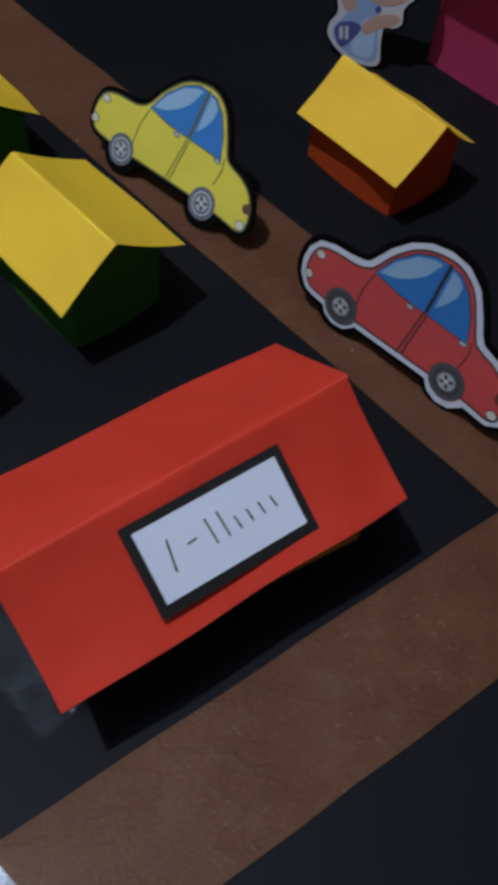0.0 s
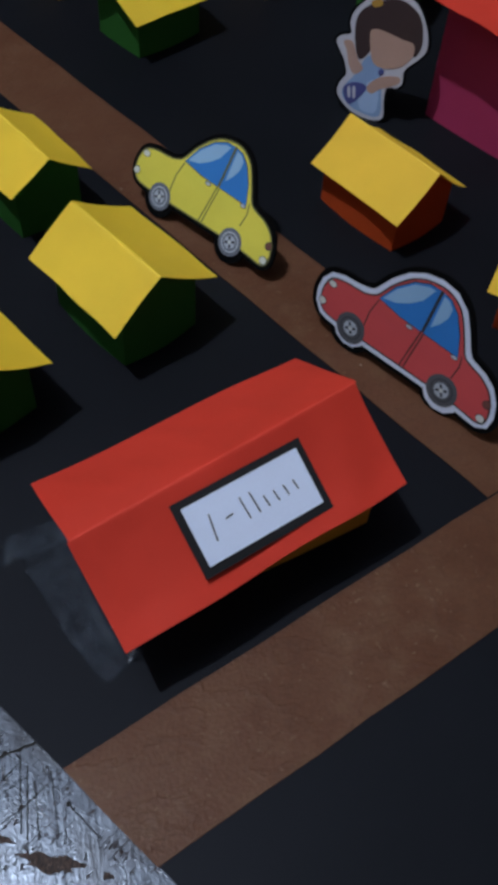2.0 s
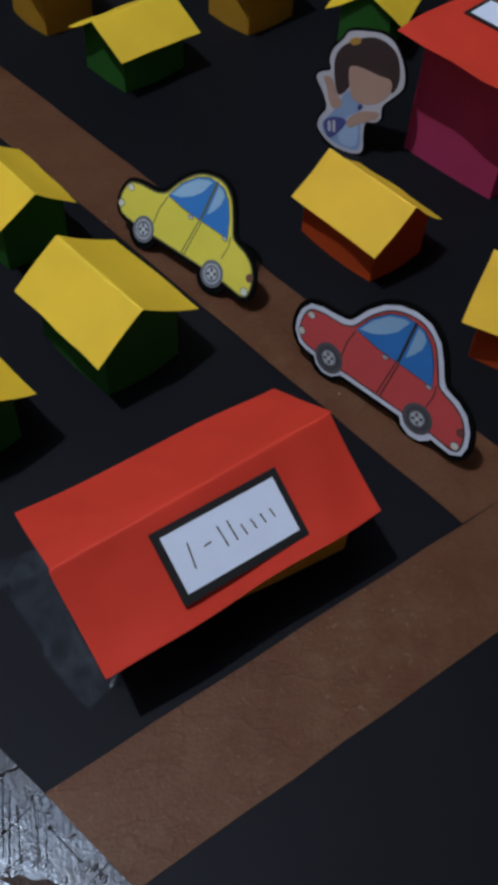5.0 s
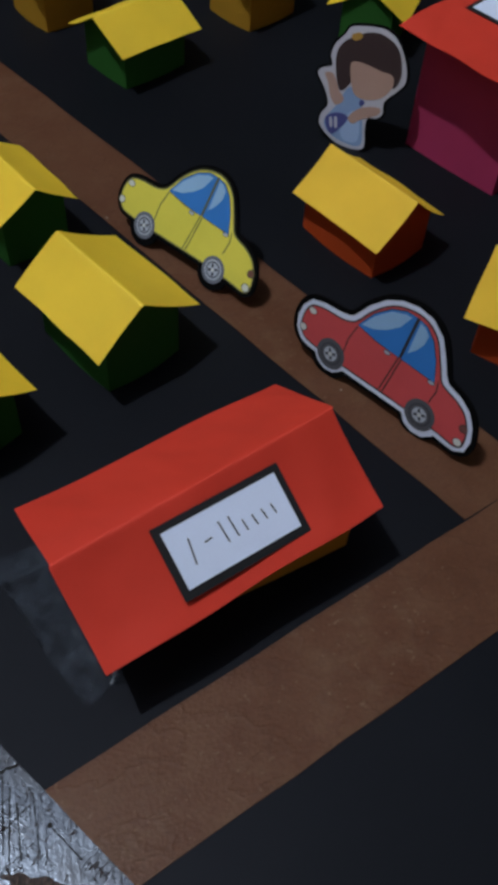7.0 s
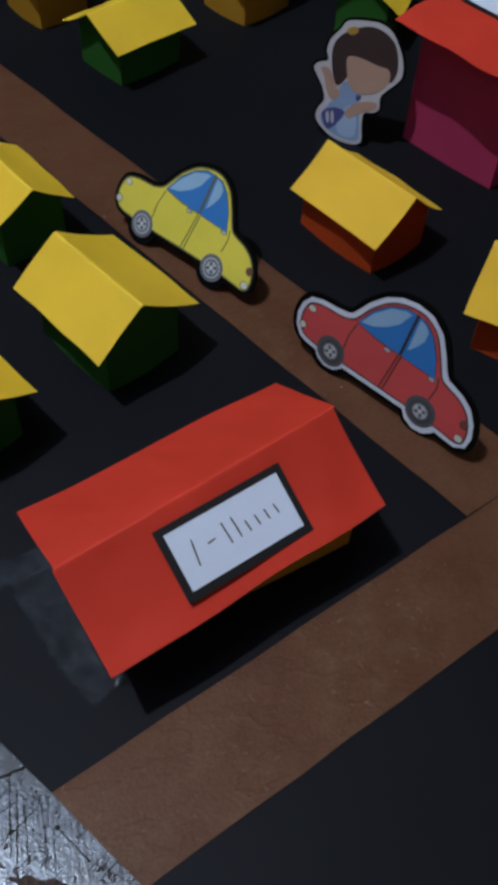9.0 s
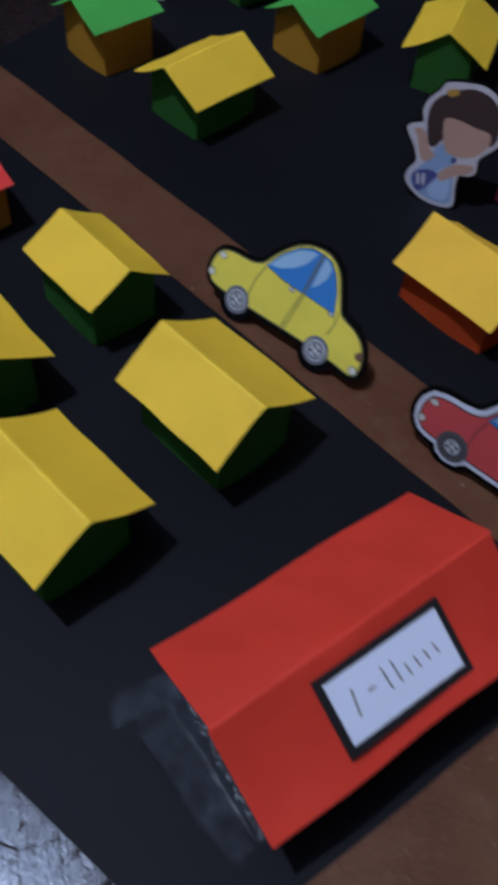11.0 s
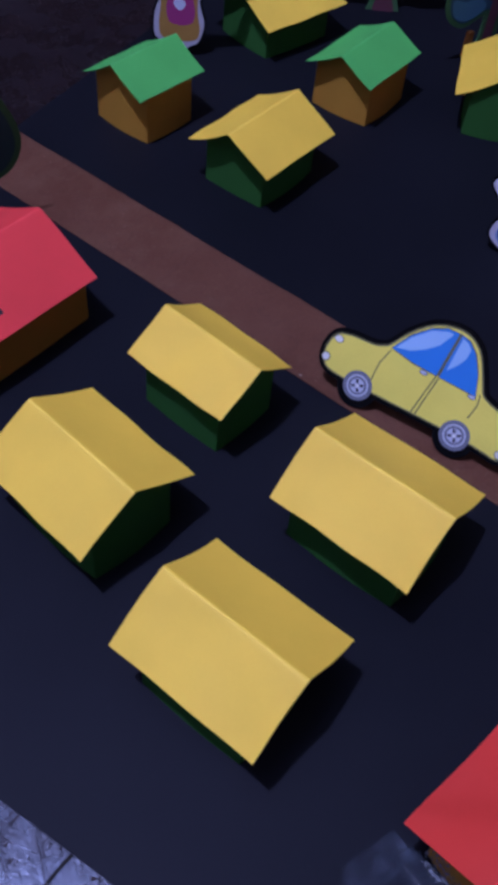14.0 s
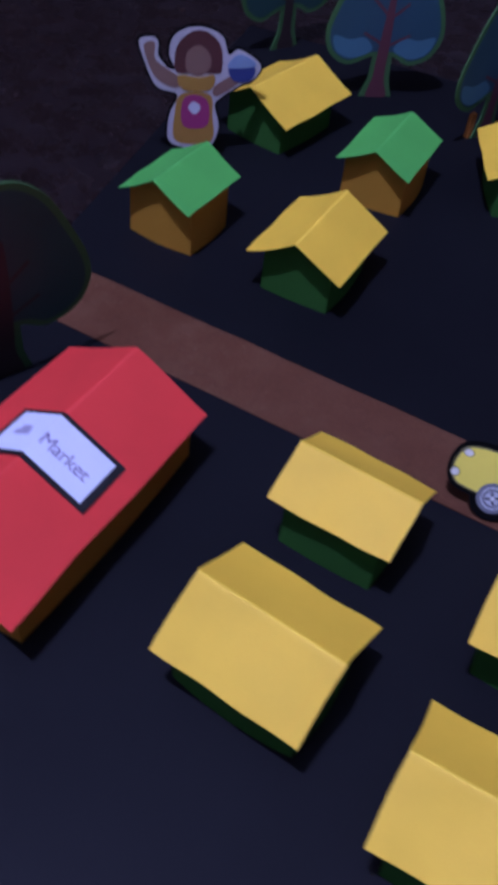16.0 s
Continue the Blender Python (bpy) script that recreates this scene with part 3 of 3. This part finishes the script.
def toy_car(x, y, yaw, lean, du, dv, tall, tail, nose, rear, paint, outline_mat, border, label):
    car = thing("car_cutout", pose(x * U, y * U, 0.0009, 0, 0, yaw) @ pose(0, 0, 0, -lean) @ pose(du * U, 0, dv * U), label, "paper car", "car cut-outs")

    def A(pts):
        """Stretches the cabin upwards and the tail backwards."""
        out = []
        for u, v in pts:
            q = min(max((u - 0.3) / 0.4, 0.0), 1.0)
            u -= nose * min(max(-u / 0.2, 0.0), 1.0)
            out.append((u + (0.025 if v > 0.4 else 0.0) * (1 - q) + tail * q, v if v < 0.1 else 0.1 + (v - 0.1) * tall))
        return out

    shape = A(smooth([(-0.24, 0.095), (-0.295, 0.17), (-0.295, 0.27), (-0.25, 0.355), (-0.15, 0.39), (-0.02, 0.40), (0.07, 0.43), (0.12, 0.475), (0.20, 0.585), (0.33, 0.70), (0.46, 0.75), (0.60, 0.75), (0.72, 0.675), (0.81, 0.53), (0.87, 0.42), (0.94, 0.385), (1.04, 0.355), (1.14, 0.29), (1.20, 0.18), (1.205, 0.075), (1.15, 0.035), (1.04, 0.045), (0.86, 0.06), (0.6, 0.065), (0.1, 0.065), (-0.1, 0.07)], 5))
    wheels = [(0.0, 0.10), (rear, 0.10)] if border else [(0.02, 0.07), (rear, 0.065)]
    tyre = 0.132 if border else 0.118
    low = -dv - 0.004
    bm = bmesh.new()
    rim = 0.085 if border else 0.04
    for n, o in enumerate([grown(shape, rim)] + [disc(u, v - 0.015, (0.20 if border else 0.165)) for u, v in wheels]):
        slab(bm, [(u * U, max(v, low) * U) for u, v in o], 0.0, 0.0022 + 0.00005 * n, lambda u, v, w: (u, -w, v))
    part("backing", bm, FOAM, car, "black card backing")
    k = 0.0024
    if border:
        layer("border", grown(shape[::4], 0.047), k, 0.0003, BORDER, car, "white paper border")
        for u, v, r in ((wheels[0][0], 0.09, 0.155), (wheels[1][0] + 0.01, 0.08, 0.17)):
            layer("wheel_border", disc(u, v, r, 11), k, 0.00035, BORDER, car, "white paper border")
    k += 0.0004
    layer("body_outline", grown(shape, 0.006), k, 0.00015, outline_mat, car)
    body = layer("body", grown(shape, -0.008), k + 0.00016, 0.00015, paint, car, "printed car body")
    k += 0.00032
    for a, b in (((0.125, 0.42), (0.108, 0.30)), ((0.108, 0.305), (0.098, 0.15)), ((0.535, 0.42), (0.492, 0.075)), ((0.512, 0.42), (0.462, 0.075)), ((0.85, 0.41), (0.865, 0.33)), ((0.865, 0.33), (0.84, 0.22))):
        layer("door_line", A(bar(a, b, 0.010)), k, 0.0001, outline_mat, body)
    panes = [
        ([(0.125, 0.435), (0.22, 0.575), (0.34, 0.68), (0.45, 0.727), (0.533, 0.730), (0.516, 0.395), (0.32, 0.405)], [(0.15, 0.452), (0.23, 0.565), (0.345, 0.668), (0.45, 0.708), (0.50, 0.71), (0.44, 0.60), (0.36, 0.53), (0.26, 0.475)]),
        ([(0.556, 0.727), (0.62, 0.712), (0.70, 0.645), (0.77, 0.53), (0.825, 0.385), (0.538, 0.395)], [(0.570, 0.71), (0.615, 0.698), (0.655, 0.66), (0.65, 0.59), (0.61, 0.52), (0.557, 0.46)]),
    ]
    for pane, shine in panes:
        pane, shine = A(pane), A(shine)
        layer("window_frame", grown(pane, 0.009), k, 0.0001, outline_mat, body)
        w = layer("window", pane, k + 0.00012, 0.0001, GLASSBLUE, car, "printed blue window")
        layer("window_shine", shine, k + 0.00024, 0.0001, GLASSLIGHT, w, "printed light blue shine")
    layer("window_pillar", A(bar((0.545, 0.735), (0.527, 0.40), 0.024)), k + 0.00003, 0.0001, outline_mat, body)
    for u, v in A([(0.43, 0.375), (0.80, 0.37)]):
        layer("door_handle", disc(u, v, 0.034, 14, 0.55), k, 0.00012, LINE, car)
        layer("door_handle", disc(u, v, 0.027, 14, 0.5), k + 0.00013, 0.0001, RIM, car, "printed pale grey handle")
    for u, v, r, mat, q in ((-0.225, 0.325, 0.034, LAMPWHITE, 0.75), (-0.272, 0.165, 0.030, LAMPWHITE, 1.0), (1.165, 0.205, 0.03, TAILRED, 1.0), (1.165, 0.085, 0.034, LAMPWHITE, 0.9)):
        u, v = A([(u, v)])[0]
        layer("car_light", disc(u, v, r + 0.007, 16, q), k, 0.0001, outline_mat, car)
        layer("car_light", disc(u, v, r, 16, q), k + 0.00011, 0.0001, mat, car)
    for u, v in wheels:
        w = layer("wheel", disc(u, v, tyre), k + 0.0001, 0.00015, TYRE if border else PALETYRE, car, "printed grey wheel")
        layer("tyre_ring", disc(u, v, tyre * 0.74), k + 0.00026, 0.0001, RIM if not border else HUB, w)
        layer("rim", disc(u, v, tyre * 0.63), k + 0.00037, 0.0001, TYRE if border else PALETYRE, w)
        layer("rim_face", disc(u, v, tyre * 0.47), k + 0.00048, 0.0001, RIM, w)
        for s in range(4):
            c, d = math.cos(0.4 + 1.5708 * s), math.sin(0.4 + 1.5708 * s)
            layer("spoke_gap", bar((u + 0.018 * c, v + 0.018 * d), (u + 0.05 * c, v + 0.05 * d), 0.022), k + 0.00059, 0.0001, HUB, w)
        layer("hub", disc(u, v, 0.014, 12), k + 0.0007, 0.0001, LAMPWHITE, w)
    return car


toy_car(3.387, 1.607, -78.4, 12, -0.06, 0.105, 1.13, 0.055, 0.035, 0.87, CARRED, LINE, True, "dark red printed car cut-out with white border on the road")
toy_car(2.925, 3.775, -76.5, 30, -0.04, 0.11, 1.06, 0.035, 0.03, 0.845, CARYELLOW, OLIVE, False, "lemon yellow printed car cut-out leaning back on the road")

# ---- figure cut-outs: plain colour shapes, one mesh each ----
SKIN, HAIR, SKY, NAVY = printed("printed_tan", (0.45, 0.29, 0.24)), printed("printed_dark_brown", (0.045, 0.028, 0.03)), printed("printed_pale_blue", (0.24, 0.36, 0.60)), printed("printed_navy", (0.07, 0.08, 0.26))
PALESKY = printed("printed_ice_blue", (0.36, 0.50, 0.74))
TAN = printed("printed_brown_tan", (0.25, 0.15, 0.13))
OCHRE, MAGENTA, COPPER, BASKET = printed("printed_ochre", (0.42, 0.24, 0.05)), printed("printed_magenta", (0.38, 0.05, 0.20)), printed("printed_red_brown", (0.10, 0.035, 0.04)), printed("printed_dark_blue", (0.04, 0.06, 0.24))


CARDEDGE = printed("pale_card_edge", (0.52, 0.52, 0.60))


def figure(x, y, yaw, lean, outline, blocks, label):
    """A standing card figure: white cut-out with plain colour areas, all in one mesh."""
    mats = [FOAM, CARDEDGE] + [m for m, _ in blocks]
    bm = bmesh.new()
    to = lambda u, v, w: (u, -w, v)
    slab(bm, [(u * U, v * U) for u, v in grown(outline, 0.022)], 0.0, 0.002, to, 0)
    slab(bm, [(u * U, v * U) for u, v in outline], 0.002, 0.0024, to, 1)
    for n, (m, shape) in enumerate(blocks):
        slab(bm, [(u * U, v * U) for u, v in grown(shape, 0.006)], 0.0024, 0.00255 + 0.00005 * n, to, n + 2)
    ob = part("figure_cutout", bm, mats, None)
    ob.matrix_basis = pose(x * U, y * U, 0.0004, 0, 0, yaw) @ pose(0, 0, 0, -lean)
    return tagged(ob, label, "paper figure", "figure cut-outs")


S = smooth
figure(5.42, 4.10, -63, 10, S([(-0.06, 1.13), (0.16, 1.18), (0.28, 1.18), (0.40, 1.12), (0.52, 0.95), (0.56, 0.79), (0.51, 0.69), (0.40, 0.55), (0.41, 0.43), (0.36, 0.37), (0.27, 0.34), (0.27, 0.22), (0.30, 0.06), (0.22, 0.0), (0.05, -0.005), (-0.09, 0.04), (-0.21, 0.14), (-0.21, 0.25), (-0.16, 0.35), (-0.20, 0.46), (-0.26, 0.54), (-0.32, 0.62), (-0.29, 0.68), (-0.19, 0.73), (-0.22, 0.82), (-0.20, 0.93), (-0.12, 1.04)], 4), [
    (SKY, S([(0.03, 0.58), (0.17, 0.51), (0.18, 0.43), (0.23, 0.26), (0.25, 0.06), (0.05, 0.04), (-0.11, 0.10), (-0.16, 0.20), (-0.06, 0.38)])),
    (PALESKY, S([(0.10, 0.36), (0.17, 0.34), (0.21, 0.20), (0.20, 0.08), (0.06, 0.07), (0.02, 0.20)], 4)),
    (SKIN, S([(-0.24, 0.64), (-0.16, 0.65), (-0.08, 0.52), (-0.01, 0.45), (-0.08, 0.38), (-0.15, 0.45), (-0.19, 0.56)], 4)),
    (HAIR, S([(0.02, 1.07), (0.17, 1.13), (0.32, 1.11), (0.44, 1.02), (0.50, 0.83), (0.46, 0.70), (0.40, 0.78), (0.20, 0.75), (0.05, 0.72), (0.02, 0.62), (-0.06, 0.53), (-0.13, 0.67), (-0.16, 0.85), (-0.11, 0.97)])),
    (SKIN, S([(0.0, 0.79), (0.05, 0.83), (0.15, 0.83), (0.30, 0.81), (0.42, 0.80), (0.44, 0.70), (0.36, 0.58), (0.22, 0.52), (0.10, 0.53), (0.04, 0.63)])),
    (SKIN, S([(0.08, 0.30), (0.19, 0.42), (0.36, 0.47), (0.36, 0.41), (0.21, 0.32), (0.13, 0.25)], 4)),
    (NAVY, S([(-0.15, 0.23), (-0.04, 0.30), (0.07, 0.28), (-0.05, 0.09), (-0.12, 0.13)], 4)),
    (CARDEDGE, S([(-0.11, 0.225), (-0.095, 0.24), (-0.075, 0.155), (-0.09, 0.15)], 3)),
    (CARDEDGE, S([(-0.06, 0.245), (-0.045, 0.255), (-0.025, 0.165), (-0.04, 0.16)], 3)),
    (NAVY, S([(0.16, 0.47), (0.18, 0.495), (0.205, 0.48), (0.18, 0.445)], 3)),
    (OCHRE, S([(-0.05, 1.05), (0.02, 1.09), (0.05, 1.06), (-0.01, 1.02)], 4)),
], "printed figure cut-out in pale blue with dark hair")
figure(5.28, 8.56, -40, 1, S([(-0.57, 1.28), (-0.43, 1.31), (-0.38, 1.25), (-0.38, 1.13), (-0.28, 1.0), (-0.21, 1.0), (-0.27, 1.13), (-0.24, 1.30), (-0.10, 1.39), (0.09, 1.39), (0.26, 1.30), (0.33, 1.12), (0.44, 1.17), (0.67, 1.01), (0.59, 0.85), (0.46, 0.80), (0.24, 0.65), (0.22, 0.56), (0.27, 0.36), (0.21, 0.16), (0.10, 0.10), (0.09, 0.0), (-0.07, 0.0), (-0.08, 0.12), (-0.26, 0.22), (-0.26, 0.50), (-0.18, 0.72), (-0.39, 0.81), (-0.50, 1.03)], 4), [
    (OCHRE, S([(-0.14, 0.72), (0.15, 0.71), (0.19, 0.48), (0.20, 0.21), (-0.04, 0.18), (-0.20, 0.25), (-0.20, 0.50)])),
    (MAGENTA, S([(-0.10, 0.69), (0.12, 0.66), (0.14, 0.38), (-0.11, 0.39)], 4)),
    (BORDER, S([(-0.06, 0.58), (-0.01, 0.64), (0.06, 0.58), (0.01, 0.51)], 4)),
    (TAN, S([(-0.52, 1.22), (-0.42, 1.25), (-0.41, 1.08), (-0.17, 0.90), (-0.20, 0.80), (-0.41, 0.92)], 4)),
    (TAN, S([(0.20, 0.79), (0.40, 0.91), (0.45, 0.84), (0.23, 0.70)], 4)),
    (COPPER, S([(-0.19, 1.22), (-0.05, 1.35), (0.11, 1.34), (0.24, 1.20), (0.26, 0.97), (0.19, 0.94), (0.03, 0.95), (-0.14, 0.95), (-0.21, 1.0)])),
    (TAN, S([(-0.09, 1.15), (0.02, 1.22), (0.13, 1.13), (0.14, 1.0), (0.04, 0.92), (-0.09, 0.98)])),
    (OCHRE, S([(-0.17, 0.92), (0.04, 0.89), (0.19, 0.91), (0.15, 0.77), (-0.12, 0.78)], 4)),
    (BASKET, S([(0.35, 0.99), (0.60, 0.99), (0.56, 0.85), (0.40, 0.86)], 4)),
    (SKY, S([(0.35, 1.05), (0.45, 1.12), (0.62, 1.01), (0.35, 0.99)], 4)),
], "printed figure cut-out in ochre dress with one arm raised")

# ---- tree cut-outs ----
CROWN, CROWNLIGHT, TREEEDGE, TRUNK = printed("printed_teal_crown", (0.03, 0.085, 0.13)), printed("printed_sky_blue_crown", (0.07, 0.19, 0.28)), printed("printed_green_edge", (0.05, 0.15, 0.05)), printed("printed_plum_trunk", (0.12, 0.04, 0.055))
TAB = paper("orange_tab_paper", (0.45, 0.18, 0.03))


DEEPCROWN, DEEPTRUNK = printed("printed_deep_green_crown", (0.022, 0.070, 0.072)), printed("printed_dark_trunk", (0.038, 0.026, 0.028))
def tree(x, y, yaw, size, label, wide=1.0, lean=-1, pale=True, tab=0):
    ob = thing("tree_cutout", pose(x * U, y * U, 0.0004, 0, 0, yaw) @ pose(0, 0, 0, -lean), label, "paper tree", "tree cut-outs")
    k = size
    P = lambda pts, n=6: [(u * k * wide, v * k) for u, v in S(pts, n)]
    crown = [(-0.12, 0.50), (-0.40, 0.40), (-0.64, 0.54), (-0.71, 0.80), (-0.62, 1.12), (-0.46, 1.48), (-0.22, 1.76), (0.08, 1.84), (0.34, 1.66), (0.54, 1.30), (0.68, 0.96), (0.70, 0.70), (0.58, 0.48), (0.34, 0.40), (0.14, 0.50)]
    trunk = [(-0.19, 0.0), (0.22, 0.0), (0.15, 0.22), (0.13, 0.52), (-0.10, 0.52), (-0.11, 0.22)]
    layer("trunk_backing", [(u * k, v * k) for u, v in trunk], 0.0, 0.002, TREEEDGE, ob, "green cut edge")
    leaf = layer("crown", P(crown), 0.0005, 0.0018, TREEEDGE, ob, "green-edged printed crown")
    layer("crown_fill", grown(P(crown), -0.055 * k), 0.0024, 0.00015, CROWN if pale else DEEPCROWN, leaf, "dark teal printed leaves")
    for sgn in (-1, 1) if pale else ():
        lobe = [(sgn * a, b) for a, b in ((0.13, 0.58), (0.36, 0.475), (0.56, 0.56), (0.61, 0.74), (0.42, 0.70), (0.24, 0.72))]
        layer("crown_light", P(lobe), 0.00256, 0.0001, CROWNLIGHT, leaf, "sky blue printed highlight")
    layer("trunk", [(u * k, v * k) for u, v in S([(-0.10, 0.0), (0.14, 0.0), (0.08, 0.25), (0.075, 0.6), (0.06, 1.0), (0.03, 1.35), (-0.01, 1.35), (-0.03, 1.0), (-0.05, 0.6), (-0.06, 0.25)])], 0.0027, 0.00015, TRUNK if pale else DEEPTRUNK, ob, "plum brown printed trunk")
    for a, b in (((0.03, 0.62), (0.30, 0.76)), ((0.0, 0.64), (-0.26, 0.78)), ((0.03, 0.95), (0.22, 1.12)), ((0.0, 0.98), (-0.20, 1.16))):
        layer("branch", bar((a[0] * k, a[1] * k), (b[0] * k, b[1] * k), 0.032 * k), 0.0026, 0.00012, TRUNK if pale else DEEPTRUNK, ob)
    if tab:
        lo, hi = sorted((tab * 0.16 * k * U, tab * 0.24 * k * U))
        part("prop_tab", box_bm(lo, hi, 0.0, 0.006, 0.0, 0.30 * k * U, 0.0008), TAB, ob, "folded orange paper prop")
    return ob


TL = "paper tree cut-out with dark teal crown and plum trunk"
tree(1.66, 7.52, -15, 1.02, "large paper tree cut-out behind the market roof", 1.05, -7, False)
tree(7.97, 7.91, -45, 1.0, TL)
tree(8.12, 6.50, -15, 1.0, TL, tab=-1)
tree(8.20, 9.45, -20, 1.0, "paper tree cut-out with deep green crown and dark trunk", pale=False)

# ---- cracks and nail holes in the floor ----
floor_ob = bpy.data.objects["floor"]
CRACK = plaster("crack_dirt", (0.008, 0.006, 0.005, 1))


def crack(a, b, width, seed):
    rnd = random.Random(seed)
    a, b = Vector(a), Vector(b)
    n = 22
    d = (b - a).normalized()
    path = []
    for i in range(n + 1):
        p = a.lerp(b, i / n) + Vector((-d.y, d.x)) * rnd.uniform(-1, 1) * min(0.009, width * 0.3)
        path.append(p)
    left = [((p.x - d.y * width * rnd.uniform(0.2, 0.7)) * U, (p.y + d.x * width * rnd.uniform(0.2, 0.7)) * U) for p in path]
    right = [((p.x + d.y * width * rnd.uniform(0.2, 0.7)) * U, (p.y - d.x * width * rnd.uniform(0.2, 0.7)) * U) for p in path]
    bm = slab(bmesh.new(), left + right[::-1], -0.0021, -0.00195)
    part("crack", bm, CRACK, floor_ob)


for n, (a, b, w) in enumerate([
    ((-0.10, 0.672), (-0.363, 0.605), 0.034), ((-0.363, 0.605), (-1.6, 0.34), 0.026), ((-0.14, 0.60), (-0.374, 0.275), 0.030), ((-0.374, 0.275), (-0.597, -0.057), 0.022), ((-0.597, -0.057), (-1.0, -0.7), 0.028),
    ((-0.03, 0.228), (-0.369, 0.285), 0.020), ((-0.369, 0.285), (-1.5, 0.56), 0.020), ((-0.165, 0.211), (-0.352, -0.176), 0.008), ((-0.156, 0.139), (-0.336, -0.222), 0.010), ((-0.162, 0.039), (-0.281, -0.257), 0.009),
    ((-0.06, 0.04), (-0.193, -0.312), 0.007), ((-0.228, 0.591), (-0.456, 0.339), 0.007), ((-0.064, -0.178), (-0.004, -0.444), 0.008), ((-0.461, -0.071), (-0.191, -0.044), 0.005), ((-0.606, 0.056), (-0.195, 0.176), 0.006),
    ((-0.418, 0.073), (-0.191, 0.083), 0.005), ((-0.438, -0.098), (-0.10, -0.013), 0.005),
    ((-0.3, 1.6), (-1.6, 1.75), 0.025), ((-0.55, 2.6), (-1.9, 2.45), 0.025), ((-0.5, 1.1), (-1.4, 2.6), 0.02), ((-0.85, 3.5), (-2.2, 3.3), 0.025),
]):
    crack(a, b, w, n)
for n, (x, y, r) in enumerate([(-0.064, -0.178, 0.015), (-0.231, 0.271, 0.016), (-0.068, 0.068, 0.008), (-0.165, 0.032, 0.008), (-0.28, 0.37, 0.014), (-0.52, -0.42, 0.022), (-0.7, 1.9, 0.02), (-1.0, 2.8, 0.02)]):
    part("nail_hole", slab(bmesh.new(), [(u * U, v * U) for u, v in disc(x, y, r, 14)], -0.0021, -0.0019), CRACK, floor_ob)


def chip(a, b, wide, seed):
    """A ragged patch where the varnish has broken away."""
    rnd = random.Random(seed)
    a, b = Vector(a), Vector(b)
    d, n = b - a, 90
    c, side = (a + b) / 2, Vector((-d.y, d.x)).normalized() * wide
    ring = []
    for i in range(n):
        w = 6.28318 * i / n
        r = 0.80 + 0.16 * math.sin(3 * w + seed) + 0.12 * math.sin(7 * w + 2 * seed) + rnd.uniform(-0.09, 0.09)
        p = c + d * 0.5 * math.cos(w) * r + side * math.sin(w) * r
        ring.append((p.x * U, p.y * U))
    part("varnish_chip", slab(bmesh.new(), ring, -0.0021, -0.00192), BARE, floor_ob, "bare brown chip in the varnish")


def bare_wood():
    m, nt, bsdf = base("bare_brown_wood")
    n = noise_node(nt, 420, 5, (1.0, 2.0, 1.0, 64))
    nt.links.new(ramp(nt, n, [(0.36, (0.006, 0.004, 0.004, 1)), (0.52, (0.045, 0.022, 0.016, 1)), (0.68, (0.09, 0.055, 0.045, 1))]), bsdf.inputs["Base Color"])
    bsdf.inputs["Roughness"].default_value = 0.6
    bumped(nt, bsdf, n, 0.9, 0.0015)
    return m


BARE = bare_wood()
for n, (a, b, w) in enumerate([((-0.43, -0.26), (-0.14, -0.53), 0.055), ((-0.54, -0.03), (-0.40, -0.20), 0.03), ((-0.09, -0.60), (-0.04, -0.65), 0.02), ((-0.32, 0.46), (-0.23, 0.50), 0.02), ((-0.9, 1.2), (-0.7, 1.05), 0.04), ((-0.75, 2.2), (-0.6, 2.1), 0.03)]):
    chip(a, b, w, n)
# small glue blobs left on the board
GLUE = paper("dried_glue", (0.26, 0.22, 0.19), rough=0.4)
for x, y, r in ((2.85, 4.265, 0.009), (3.355, 1.455, 0.008), (0.52, 4.13, 0.009), (0.46, 4.31, 0.009)):
    bm = bmesh.new()
    bmesh.ops.create_icosphere(bm, subdivisions=2, radius=r * U, matrix=Matrix.Diagonal((1, 1.3, 0.5, 1)))
    ob = part("glue_blob", bm, GLUE, None)
    ob.location = (x * U, y * U, 0.001)
    tagged(ob, "tiny pale dried glue blob stuck to the black board", "glue", "glue blobs")
